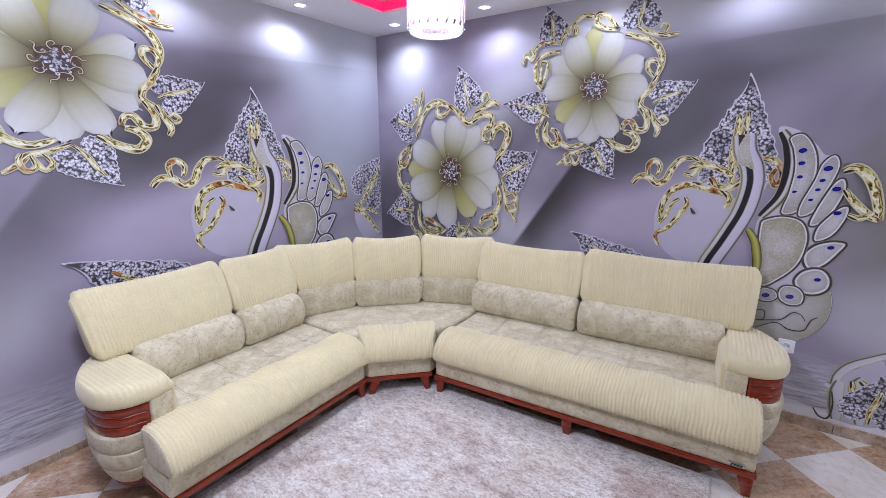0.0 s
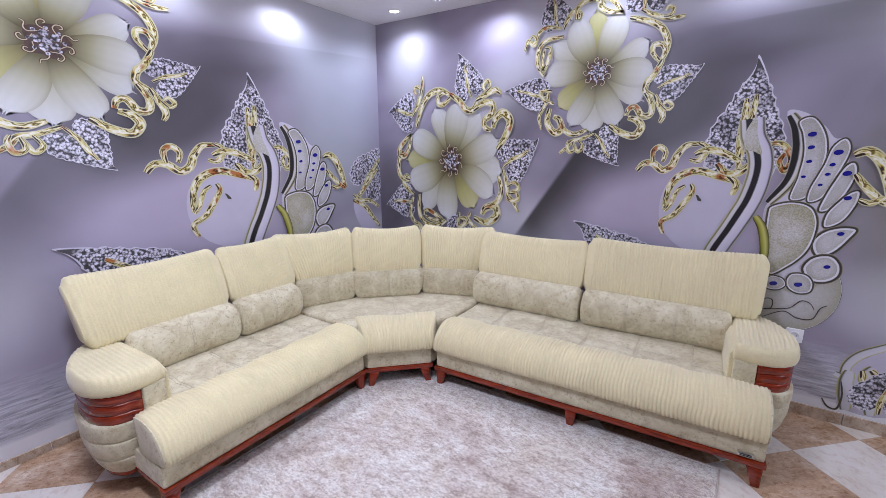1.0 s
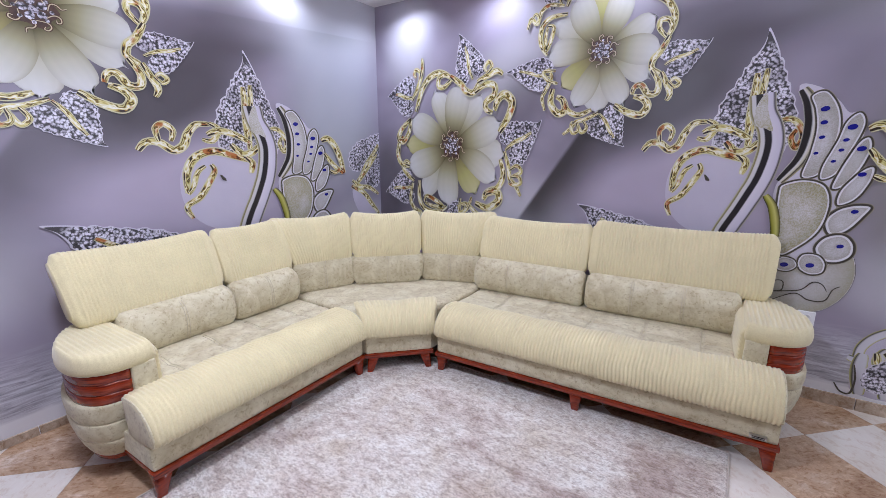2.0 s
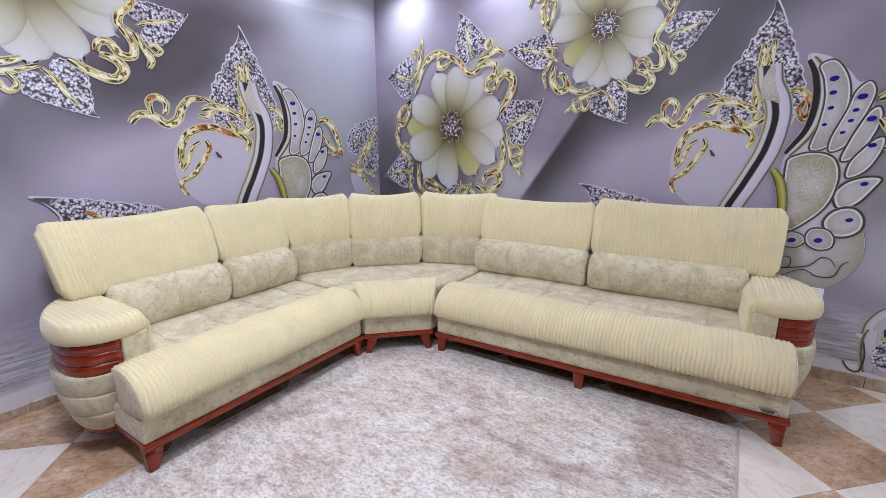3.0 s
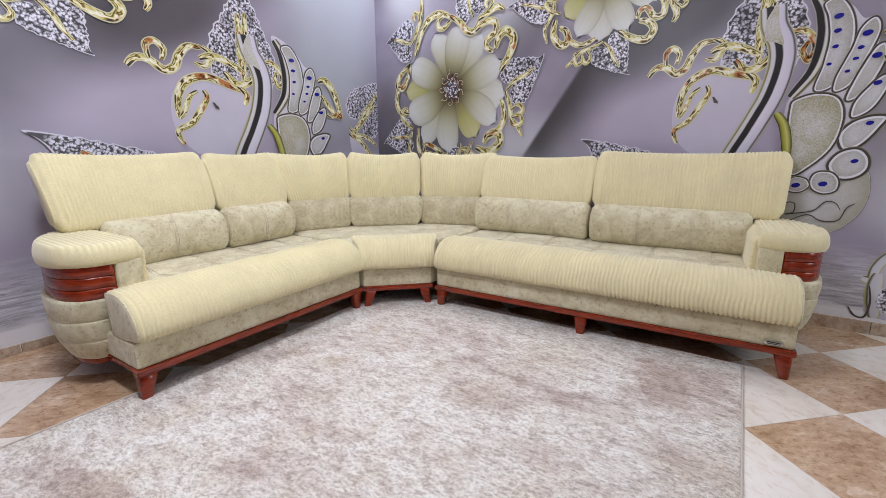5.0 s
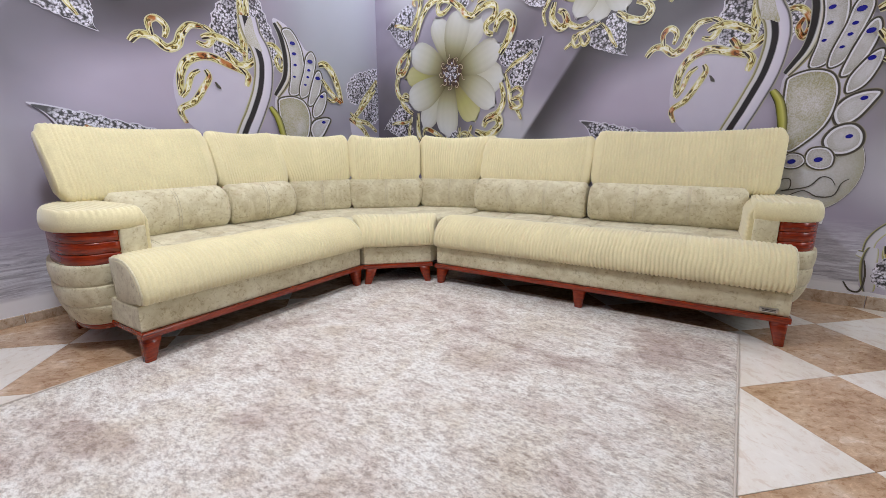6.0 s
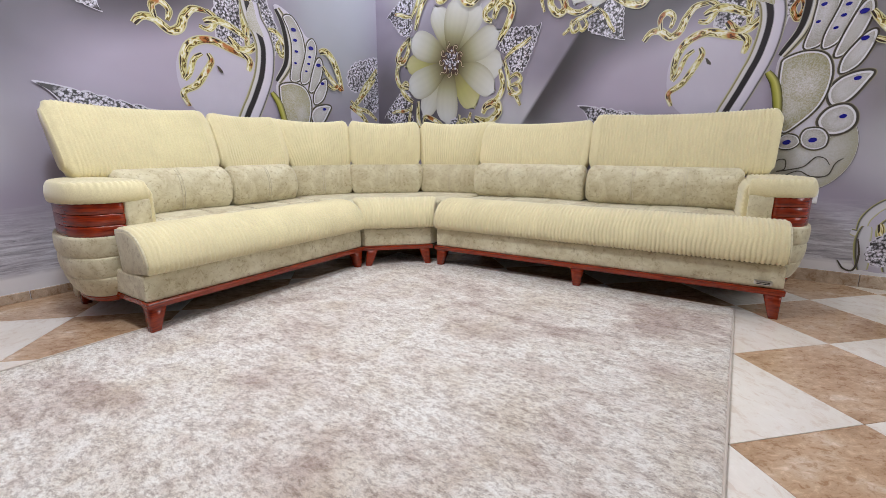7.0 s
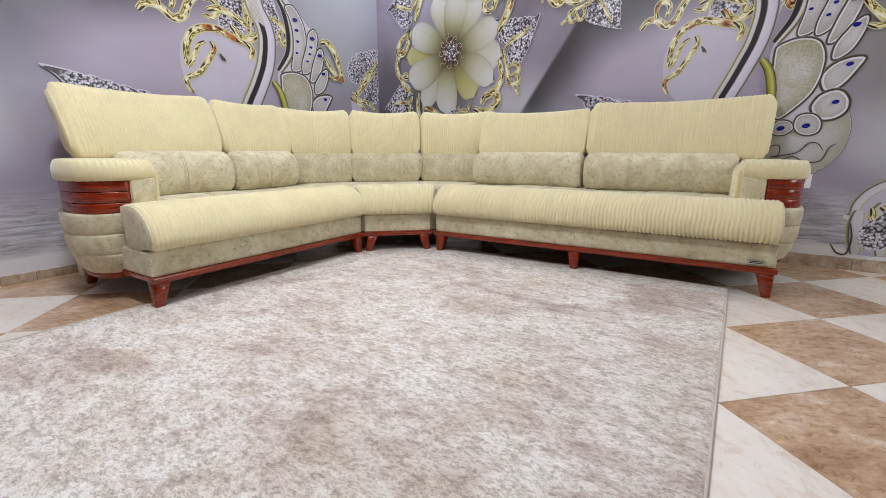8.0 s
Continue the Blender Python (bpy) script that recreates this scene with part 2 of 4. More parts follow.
# recessed downlights along the walls and over the room
def downlight():
    d = thing("downlight", Matrix(), "lit round white recessed ceiling downlight", "downlight", "downlights in the ceiling")
    ring = [(0.052, 0.0), (0.050, -0.006), (0.040, -0.006), (0.036, 0.004)]
    bm = skin(bmesh.new(), [[(r * math.cos(a), r * math.sin(a), z) for a in np.linspace(0, 2 * math.pi, 24, endpoint=False)] for r, z in ring], False)
    part("trim_ring", bm, PLASTIC, d)
    bm = bmesh.new()
    bmesh.ops.create_circle(bm, cap_ends=True, segments=24, radius=0.037)
    for v in bm.verts:
        v.co.z = -0.002
    part("lens", bm, BULB, d, "glowing frosted lens", False)
    return d


SPOTS = [(-2.44, 3.09), (-1.60, 3.10), (-0.78, 3.10), (0.05, 3.10), (-2.66, 2.32), (-2.66, 1.5), (-2.66, 0.7), (-2.66, -0.1)]
first = downlight()
first.location = (*SPOTS[0], CEIL)
for x, y in SPOTS[1:]:
    copy_thing(first, pose(x, y, CEIL))
for x, y in SPOTS:
    lamp("downlight_beam", "SPOT", (x, y, CEIL - 0.02), SPOT_POWER * (0.4 if y < 1.0 else 1.15 if x < -1.5 and y > 2.0 else 0.5), 0.04, cone=150)
# unseen fill lamps added up in the tray, the one over the room's near end warmer
for x, y, power, colour in ((-1.2, 0.5, 60, LIGHT), (-0.2, -1.0, 8, (1.06, 0.95, 0.90))):
    lamp("ceiling_fill", "AREA", (x, y, CEIL + 0.07), FILL_POWER * power, 0.4, colour)
# fill light added in the invented opening in the side wall
side_fill = lamp("side_fill_light", "AREA", (EX - 0.01, (OPEN_Y0 + OPEN_Y1) / 2, (OPEN_Z0 + OPEN_Z1) / 2), SIDE_FILL_POWER, 1.0, (0.92, 1.0, 1.02))
side_fill.data.shape, side_fill.data.size, side_fill.data.size_y = "RECTANGLE", OPEN_Y1 - OPEN_Y0 - 0.04, OPEN_Z1 - OPEN_Z0 - 0.04
side_fill.rotation_euler = (radians(90), 0, radians(90))
lamp("pendant_glow", "POINT", (-0.618, 1.091, 1.90), PENDANT_POWER, 0.07)
bm = bmesh.new()
box(bm, TX0 + 0.004, TX0 + 0.02, TY0, TY1, CEIL + 0.012, CEIL + 0.07)
box(bm, TX0 + 0.02, TX1, TY1 - 0.02, TY1 - 0.004, CEIL + 0.012, CEIL + 0.07)
tagged(part("led_strip", bm, PINK, None, "", False), "pink red glowing strip round the ceiling tray", "light strip")

# ---- the corner sofa ----
SEAT_Z = 0.425
BOLSTER = [(0.03, 0.262), (-0.016, 0.268), (-0.032, 0.302), (-0.012, 0.36), (0.04, 0.412), (0.11, 0.436), (0.19, 0.434), (0.215, 0.415), (0.12, 0.33), (0.07, 0.272)]
LUMBAR = [(0.66, 0.415), (0.585, 0.425), (0.55, 0.48), (0.545, 0.56), (0.575, 0.63), (0.64, 0.66), (0.70, 0.63), (0.72, 0.52), (0.71, 0.43)]
UPPER = [(0.665, 0.625), (0.648, 0.65), (0.66, 0.72), (0.695, 0.82), (0.735, 0.91), (0.765, 0.962), (0.80, 0.978), (0.825, 0.955), (0.81, 0.87), (0.78, 0.74), (0.75, 0.64), (0.71, 0.62)]


def leg(m_in, parent):
    """A tapered mahogany leg; m_in is the way in which its foot is pulled."""
    bm = bmesh.new()
    dx, dy = m_in
    top, foot = 0.036, 0.018
    rings = []
    for s in (0.0, 0.06, 0.5, 1.0):
        h = foot + (top - foot) * s
        cx, cy, b = dx * (1 - s), dy * (1 - s), h * 0.75
        rings.append([(cx + a * h, cy + c * h, 0.122 * s) for a, c in ((-1, -b / h), (-b / h, -1), (b / h, -1), (1, -b / h), (1, b / h), (b / h, 1), (-b / h, 1), (-1, b / h))])
    return part("leg", skin(bm, rings), WOOD, parent)


def seat_top(x0, x1, y0, y1, z, seams, name, parent):
    """A padded seat with pulled-in seams across it and a row of tufts."""
    nx, ny = max(12, round((x1 - x0) / 0.008)), 60
    bm, grid = bmesh.new(), []

    def height(x, y):
        near = min((abs(x - s) for s in seams), default=1.0)
        cross = abs(y - y0 - 0.22)
        dip = 0.006 * math.exp(-((near / 0.010) ** 2)) + 0.004 * math.exp(-((cross / 0.012) ** 2)) + 0.010 * math.exp(-((near / 0.05) ** 2)) * math.exp(-((cross / 0.05) ** 2))
        rim = min(x - x0, x1 - x, 0.05)
        return z + 0.006 * math.sin(x * 7 + 1) * math.sin(y * 9) - dip - 0.03 * (1 - rim / 0.05) ** 2

    for i in range(nx + 1):
        x = x0 + (x1 - x0) * i / nx
        row = []
        for j in range(ny + 1):
            y = y0 + (y1 - y0) * j / ny
            h = height(x, y)
            row.append(bm.verts.new((x, y, h)))
        grid.append(row)
    for i in range(nx):
        for j in range(ny):
            bm.faces.new((grid[i][j], grid[i + 1][j], grid[i + 1][j + 1], grid[i][j + 1]))
    rim = [r[0] for r in grid] + grid[-1][1:] + [r[-1] for r in reversed(grid[:-1])] + list(reversed(grid[0][1:-1]))
    low = [bm.verts.new((v.co.x, v.co.y, 0.2)) for v in rim]
    for k in range(len(rim)):
        n = (k + 1) % len(rim)
        bm.faces.new((rim[k], rim[n], low[n], low[k]))
    bm.faces.new(low)
    seat = part(name, bm, SUEDE, parent)
    for s in seams:
        for d in (-0.008, 0.008):
            part("seam", tube([(s + d, y, height(s + d, y) + 0.0012) for y in np.linspace(y0 + 0.05, y1 - 0.16, 14)], 0.0016, 5), THREAD, seat)
    return seat


def seams_on(profile, xs, parent, lo, hi, out=0.002):
    """Double stitched seams that run over the front of a cushion between two heights."""
    ring = [p for p in spline(profile, 6, True) if lo < p[1] < hi and p[0] < np.mean([q[0] for q in profile])]
    ring.sort(key=lambda p: p[1])
    for x in xs:
        bm = bmesh.new()
        for d in (-0.007, 0.007):
            extra = tube([(x + d, p[0] - out, p[1]) for p in ring], 0.0016, 5)
            me = bpy.data.meshes.new("t")
            extra.to_mesh(me)
            extra.free()
            bm.from_mesh(me)
            bpy.data.meshes.remove(me)
        part("seam", bm, THREAD, parent)


def arm_pad(sofa, g, x_in, side):
    """The arm's padded top: a rounded plan drawn in towards its middle, with standing ribs along it."""
    plan = g(spline([(-0.004, 0.27), (0.03, 0.232), (0.10, 0.225), (0.19, 0.245), (0.265, 0.32), (0.288, 0.44), (0.265, 0.58), (0.2, 0.72), (0.12, 0.80), (0.02, 0.82), (0.0, 0.54)], 16, True))
    mid = np.array([x_in + side * 0.13, 0.5])
    edge = [(0.538, 0.94), (0.537, 0.985), (0.543, 1.005), (0.556, 1.02), (0.575, 1.022), (0.596, 1.0), (0.610, 0.965), (0.618, 0.92)]
    edge += [(0.6205 + 0.004 * (1 - k), k) for k in np.linspace(0.88, 0.04, 44)]
    rings = []
    for z, k in edge:
        row = []
        for p in plan:
            q = mid + (np.array(p) - mid) * k
            rib = 0.0065 * abs(math.sin(math.pi * (q[0] - x_in) / 0.0215)) if z > 0.6 else 0.0015 * abs(math.sin(math.pi * q[0] / 0.0215))
            row.append((q[0], q[1], z + rib))
        rings.append(row)
    part("armrest_pad", skin(bmesh.new(), rings), RIBBED, sofa, "ribbed cream rounded armrest pad")


def armrest(sofa, side, x_in):
    """Rounded arm: ribbed pad, banded mahogany front, quilted lower body. side 1: its outside points along +x."""
    g = lambda pts: [(x_in + side * a, b) for a, b in pts]  # noqa: E731
    arm_pad(sofa, g, x_in, side)
    post = g(spline([(-0.02, 0.27), (0.01, 0.245), (0.06, 0.24), (0.105, 0.24), (0.11, 0.30), (0.10, 0.72), (-0.02, 0.74), (-0.026, 0.5)], 14, True))
    rings = []
    for z, inset in [(0.30 + 0.0055 * k, 0.0) for k in range(48)] + [(0.575, 0.004), (0.590, 0.012), (0.602, 0.026), (0.609, 0.045)]:
        rib = 0.0045 * abs(math.sin(math.pi * z / 0.022)) - inset
        rings.append([(x - side * rib * max(0.0, 1 - 30 * abs(min(0.0, (x_in + side * 0.03 - x) * side))), y, z) for x, y in post])
    part("inner_roll", skin(bmesh.new(), rings), RIBBED, sofa, "ribbed cream inner side of the arm")
    front = sorted((x_in + side * 0.004, x_in + side * 0.104))
    part("arm_front", slab(front[0], front[1], 0.226, 0.25, 0.30, 0.545, 0.009), SUEDE, sofa, "plain suede front of the arm")
    band = g(spline([(0.10, 0.252), (0.16, 0.248), (0.22, 0.272), (0.262, 0.34), (0.272, 0.44), (0.25, 0.58), (0.19, 0.70), (0.10, 0.76), (0.10, 0.5)], 6, True))
    for k in range(3):
        z0 = 0.394 + 0.0485 * k
        part("wood_band", prism(band, [(z0, 0.007), (z0 + 0.0012, 0.002), (z0 + 0.004, 0), (z0 + 0.0445, 0), (z0 + 0.0473, 0.002), (z0 + 0.0485, 0.007)]), WOOD, sofa, "curved glossy mahogany band")
    low = g(spline([(0.06, 0.245), (0.16, 0.235), (0.235, 0.262), (0.285, 0.34), (0.295, 0.44), (0.27, 0.60), (0.2, 0.73), (0.08, 0.79), (0.05, 0.5)], 6, True))
    for z0, z1, s0, s1 in ((0.308, 0.398, 0.008, 0.006), (0.218, 0.308, 0.016, 0.008), (0.128, 0.218, 0.05, 0.016)):
        levels = []
        for k in range(9):
            w = k / 8
            levels.append((z0 + (z1 - z0) * w, s0 + (s1 - s0) * w + 0.005 - 0.006 * math.sin(math.pi * w) ** 0.6))
        part("quilted_roll", prism(low, levels), SUEDE, sofa)
    part("arm_plinth", prism(low, [(0.098, 0.075), (0.104, 0.062), (0.122, 0.058), (0.132, 0.062)]), WOOD, sofa)


def straight_sofa(m, length, arm_side, lumbars, uppers, seat_seams, label):
    """A sofa with one arm; x along its front, y to its back. arm_side 1: the arm stands at the far end of x."""
    sofa = thing("sofa", m, label, "sofa", "units of the corner sofa")
    a = arm_side
    inner0, inner1 = (0.0, length - 0.17) if a > 0 else (0.17, length)
    start = 0.0 if a > 0 else 0.028
    part("base", slab(start, length, 0.012, 0.80, 0.142, 0.254, 0.012), SUEDE, sofa, "", False)
    part("front_rail", slab(start - 0.008, length + 0.008, -0.004, 0.05, 0.115, 0.143, 0.007), WOOD, sofa, "", False)
    part("side_rail", slab(start, start + 0.03, 0.05, 0.76, 0.118, 0.142, 0.005), WOOD, sofa, "", False)
    part("side_rail", slab(length - 0.03, length, 0.05, 0.76, 0.118, 0.142, 0.005), WOOD, sofa, "", False)
    for x, pull in ((start + 0.038, -0.018), (length - 0.038, 0.018)):
        leg((pull, -0.004), sofa).location = (x, 0.036, 0)
        leg((pull, 0.004), sofa).location = (x, 0.72, 0)
    if length > 1.5:
        leg((0, 0), sofa).location = (length / 2, 0.036, 0)
    wave = lambda x, p: 0.022 * abs(math.sin(math.pi * (x - seat_seams[0]) / (seat_seams[1] - seat_seams[0]))) * (1 if p[0] > 0.15 else 0)  # noqa: E731
    part("seat_bolster", loft(BOLSTER, start, length, 0.022, 0.0075, 0.0195, shift=wave), RIBBED, sofa, "ribbed cream chenille front roll")
    gusset = BOLSTER[:8] + [(0.20, 0.30), (0.19, 0.255), (0.10, 0.252)]
    for x in (start - 0.001, length - 0.011):
        part("bolster_end", loft(gusset, x, x + 0.012, 0.004), SUEDE, sofa, "plain suede end of the front roll")
    seat_top(inner0, inner1, 0.16, 0.70, SEAT_Z, seat_seams, "seat", sofa)
    # unseen; drawn down near the floor to block light from behind
    part("back_panel", slab(0.02, length - 0.02, 0.73, 0.80, 0.03, 0.60, 0.02), SUEDE, sofa, "", False)
    # unseen black sheet, added to deepen the shade below the sofa
    part("shade_panel", slab(start + 0.03, length - 0.03, 0.052, 0.72, 0.134, 0.141), DARK, sofa, "black panel added to deepen the shade under the seat", False)
    for (l0, l1), (u0, u1, taller) in zip(lumbars, uppers):
        shape = [(y, z + taller * (z - 0.62) / 0.36) for y, z in UPPER]
        c = part("back_cushion", loft(shape, u0, u1, 0.045, 0.0060, 0.0175, flare=(0.06 if a < 0 and u0 < 0.1 else 0.012, 0.03 if a > 0 and u1 > 1.7 else 0.012), sag=0.018, pinch=0.2), RIBBED, sofa, "ribbed cream chenille back cushion")
        r = part("lumbar_roll", loft(LUMBAR, l0, l1, 0.04, pinch=0.12), SUEDE, c, "marbled suede lumbar roll")
        third = (l1 - l0) / (3 if l1 - l0 > 0.6 else 2)
        seams_on(LUMBAR, [l0 + third * k for k in range(1, 3 if l1 - l0 > 0.6 else 2)], r, 0.43, 0.652)
    armrest(sofa, a, length - 0.17 if a > 0 else 0.195)
    return sofa


right_sofa = straight_sofa(pose(-1.505, 2.325, 0, 0, 0, 3.0), 1.84, 1, [(-0.01, 0.79), (0.81, 1.665)], [(-0.015, 0.785, -0.022), (0.795, 1.80, 0.012)], [0.3, 0.6, 0.9, 1.2, 1.5],
                           "long cream sofa unit with ribbed cushions and mahogany-banded arm")
left_sofa = straight_sofa(pose(-1.835, 0.722, 0, 0, 0, 91.4), 1.30, -1, [(0.205, 0.795), (0.812, 1.275)], [(0.045, 0.795, 0.006), (0.812, 1.305, 0.0)], [0.31, 0.57, 0.83, 1.09],
                          "shorter cream sofa unit with ribbed cushions and mahogany-banded arm")
bm = slab(1.725, 1.795, -0.004, 0.014, 0.158, 0.178, 0.004)
plate = part("maker_plate", bm, STEEL, right_sofa, "small metal maker's plate", False)
for k in range(2):
    part("plate_bar", slab(1.735, 1.785, -0.0062, -0.0035, 0.1625 + 0.007 * k, 0.1655 + 0.007 * k), DARK, plate, "", False)

# corner unit
corner = thing("corner_seat", pose(-1.875, 2.01, 0, 0, 0, 45), "cream corner sofa unit with three tall back cushions", "sofa", "units of the corner sofa")
CW = 0.49
part("base", prism([(0.03, 0.015), (CW - 0.03, 0.015), (0.92, 0.44), (0.72, 0.82), (-0.23, 0.82), (-0.43, 0.44)], [(0.142, 0.004), (0.146, 0), (0.25, 0), (0.255, 0.006)]), SUEDE, corner, "", False)
# its unseen lower part is added to keep light out from behind
part("back_panel", slab(-0.2, CW + 0.2, 0.80, 0.86, 0.03, 0.6, 0.02), SUEDE, corner, "", False)
# the same added black sheet, darkening the space under the corner
part("shade_panel", slab(-0.1, CW + 0.1, 0.06, 0.78, 0.134, 0.141), DARK, corner, "black panel added to deepen the shade under the seat", False)
part("front_rail", slab(0.015, CW - 0.015, -0.002, 0.05, 0.115, 0.143, 0.007), WOOD, corner, "", False)
leg((-0.03, -0.006), corner).location = (0.075, 0.036, 0)
leg((0.03, -0.006), corner).location = (CW - 0.075, 0.036, 0)
leg((0, 0), corner).location = (0.0, 0.7, 0)
leg((0, 0), corner).location = (CW, 0.7, 0)
dip = lambda x, p: 0.03 * (1 - math.exp(-(((x - CW / 2) / 0.08) ** 2))) if p[0] > 0.15 else 0.0  # noqa: E731
part("seat_bolster", loft(BOLSTER, 0.005, CW - 0.005, 0.02, 0.0065, 0.0195, splay=1.1, shift=dip), RIBBED, corner, "ribbed cream chenille front roll")
top = spline([(-0.09, 0.13), (0.12, 0.12), (CW / 2, 0.12), (CW - 0.12, 0.12), (CW + 0.09, 0.13), (0.78, 0.31), (0.95, 0.50), (0.82, 0.78), (CW / 2, 0.84), (-0.33, 0.78), (-0.47, 0.52), (-0.29, 0.32)], 5, True)
part("seat", prism(top, [(0.2, 0.02), (0.38, 0.004), (0.405, 0.0), (0.418, 0.012), (0.424, 0.04), (0.427, 0.10)]), SUEDE, corner)
part("seam", tube([(CW / 2, y, 0.4275) for y in np.linspace(0.2, 0.56, 8)], 0.0022, 5), THREAD, corner)

LOWER_C = [(0.10, 0.415), (0.02, 0.42), (-0.004, 0.47), (-0.002, 0.56), (0.012, 0.63), (0.03, 0.652), (0.10, 0.66), (0.15, 0.62), (0.15, 0.44)]
UPPER_C = [(0.03, 0.638), (0.022, 0.66), (0.035, 0.75), (0.07, 0.86), (0.11, 0.945), (0.14, 0.972), (0.17, 0.978), (0.185, 0.95), (0.17, 0.85), (0.15, 0.7), (0.13, 0.63), (0.08, 0.625)]


def corner_back(at, angle, width, grow):
    m = corner.matrix_basis.inverted() @ pose(*at, 0, 0, 0, angle)
    c = part("back_cushion", loft(UPPER_C, 0, width, 0.04, 0.0052, 0.0165, flare=grow, sag=0.026, pinch=0.24), RIBBED, corner, "ribbed cream chenille corner back cushion")
    c.matrix_basis = m
    low = part("lumbar_panel", loft(LOWER_C, 0.0, width, 0.05, flare=(0.08, 0.08), pinch=0.30), SUEDE, c, "marbled suede lower panel")
    seams_on(LOWER_C, [width / 2], low, 0.43, 0.645)


corner_back((-2.545, 2.02), 67, 0.475, (0.55, 0.10))
corner_back((-2.356, 2.424), 45, 0.538, (0.03, 0.03))
corner_back((-2.015, 2.83), 22, 0.485, (0.10, 0.50))

# ---- rug and small fittings ----
RX0, RX1, RY0, RY1 = -1.94, 0.16, -0.55, 2.47
bm = bmesh.new()
nx, ny = 140, 200
rows = []
for i in range(nx + 1):
    row = []
    for j in range(ny + 1):
        x, y = RX0 + (RX1 - RX0) * i / nx, RY0 + (RY1 - RY0) * j / ny
        d = min(x - RX0, RX1 - x, y - RY0, RY1 - y)
        z = 0.011 + 0.0016 * noise.noise(Vector((x * 60, y * 90, 0))) - (0.007 if d < 0.001 else 0.0)
        row.append(bm.verts.new((x, y, z)))
    rows.append(row)
for i in range(nx):
    for j in range(ny):
        bm.faces.new((rows[i][j], rows[i + 1][j], rows[i + 1][j + 1], rows[i][j + 1]))
rug = tagged(part("rug", bm, PILE), "beige and mauve mottled short-pile rug lying on tiles", "rug")
bm = bmesh.new()
box(bm, RX0 - 0.004, RX0 + 0.003, RY0, RY1, 0.001, 0.011, 0.003)
box(bm, RX1 - 0.003, RX1 + 0.004, RY0, RY1, 0.001, 0.011, 0.003)
box(bm, RX0, RX1, RY1 - 0.003, RY1 + 0.004, 0.001, 0.0105, 0.003)
part("binding", bm, plain("rug_binding", (0.55, 0.48, 0.42), 0.9), rug, "", False)

socket = thing("wall_socket", pose(0.45, WY - 0.001, 0.50), "white square plastic power socket on the papered wall", "socket")
part("plate", slab(-0.042, 0.042, -0.011, 0, -0.042, 0.042, 0.004), PLASTIC, socket, "", False)
ring = [[(r * math.cos(a), y, r * math.sin(a)) for a in np.linspace(0, 2 * math.pi, 24, endpoint=False)] for r, y in ((0.026, -0.010), (0.025, -0.0135), (0.021, -0.0135), (0.02, -0.0112))]
part("well", skin(bmesh.new(), ring), PLASTIC, socket)
for s in (-0.0095, 0.0095):
    bm = bmesh.new()
    bmesh.ops.create_cone(bm, cap_ends=True, segments=12, radius1=0.003, radius2=0.003, depth=0.003, matrix=pose(s, -0.0122, 0, 90))
    part("pin_hole", bm, DARK, socket)

# crystal pendant lamp hung from the tray
pendant = thing("pendant_lamp", pose(-0.618, 1.091, 0), "lit round crystal pendant lamp hanging from the ceiling tray", "pendant lamp")
CRYSTAL_GLASS, _t, _b = material("crystal_glass", 0.08)
_b.inputs["Base Color"].default_value = (0.95, 0.86, 0.95, 1)
_b.inputs["Transmission Weight"].default_value = 0.85
CIRCLE = np.linspace(0, 2 * math.pi, 40, endpoint=False)
P_Z, P_R = 1.985, 0.07
part("shade", skin(bmesh.new(), [[(r * math.cos(a) * (1 + 0.012 * math.cos(20 * a)), r * math.sin(a) * (1 + 0.012 * math.cos(20 * a)), z) for a in CIRCLE] for r, z in ((P_R - 0.012, P_Z + 0.012), (P_R - 0.004, P_Z), (P_R, P_Z + 0.012), (P_R + 0.002, P_Z + 0.16), (P_R - 0.006, P_Z + 0.17), (P_R - 0.01, P_Z + 0.16))], False), CRYSTAL_GLASS, pendant, "faceted clear crystal shade")
for k in range(20):
    a = 2 * math.pi * k / 20
    line = [((P_R + 0.003) * math.cos(a + 0.12 * math.sin(9 * s)), (P_R + 0.003) * math.sin(a + 0.12 * math.sin(9 * s)), P_Z + 0.01 + 0.15 * s) for s in np.linspace(0, 1, 9)]
    part("crystal_rib", tube(line, 0.0035, 5), CRYSTAL_GLASS, pendant)
part("diffuser", skin(bmesh.new(), [[(r * math.cos(a), r * math.sin(a), z) for a in CIRCLE] for r, z in ((0.02, P_Z + 0.02), (0.046, P_Z + 0.024), (0.052, P_Z + 0.04), (0.052, P_Z + 0.15), (0.03, P_Z + 0.16))]), DIFFUSER, pendant, "glowing white inner diffuser")
part("cap", skin(bmesh.new(), [[(r * math.cos(a), r * math.sin(a), z) for a in CIRCLE] for r, z in ((0.066, P_Z + 0.165), (0.068, P_Z + 0.18), (0.03, P_Z + 0.2), (0.008, P_Z + 0.21))]), CHROME, pendant)
part("cord", tube([(0, 0, P_Z + 0.2), (0, 0, P_Z + 0.5), (0, 0, CEIL + 0.08)], 0.004), CHROME, pendant)

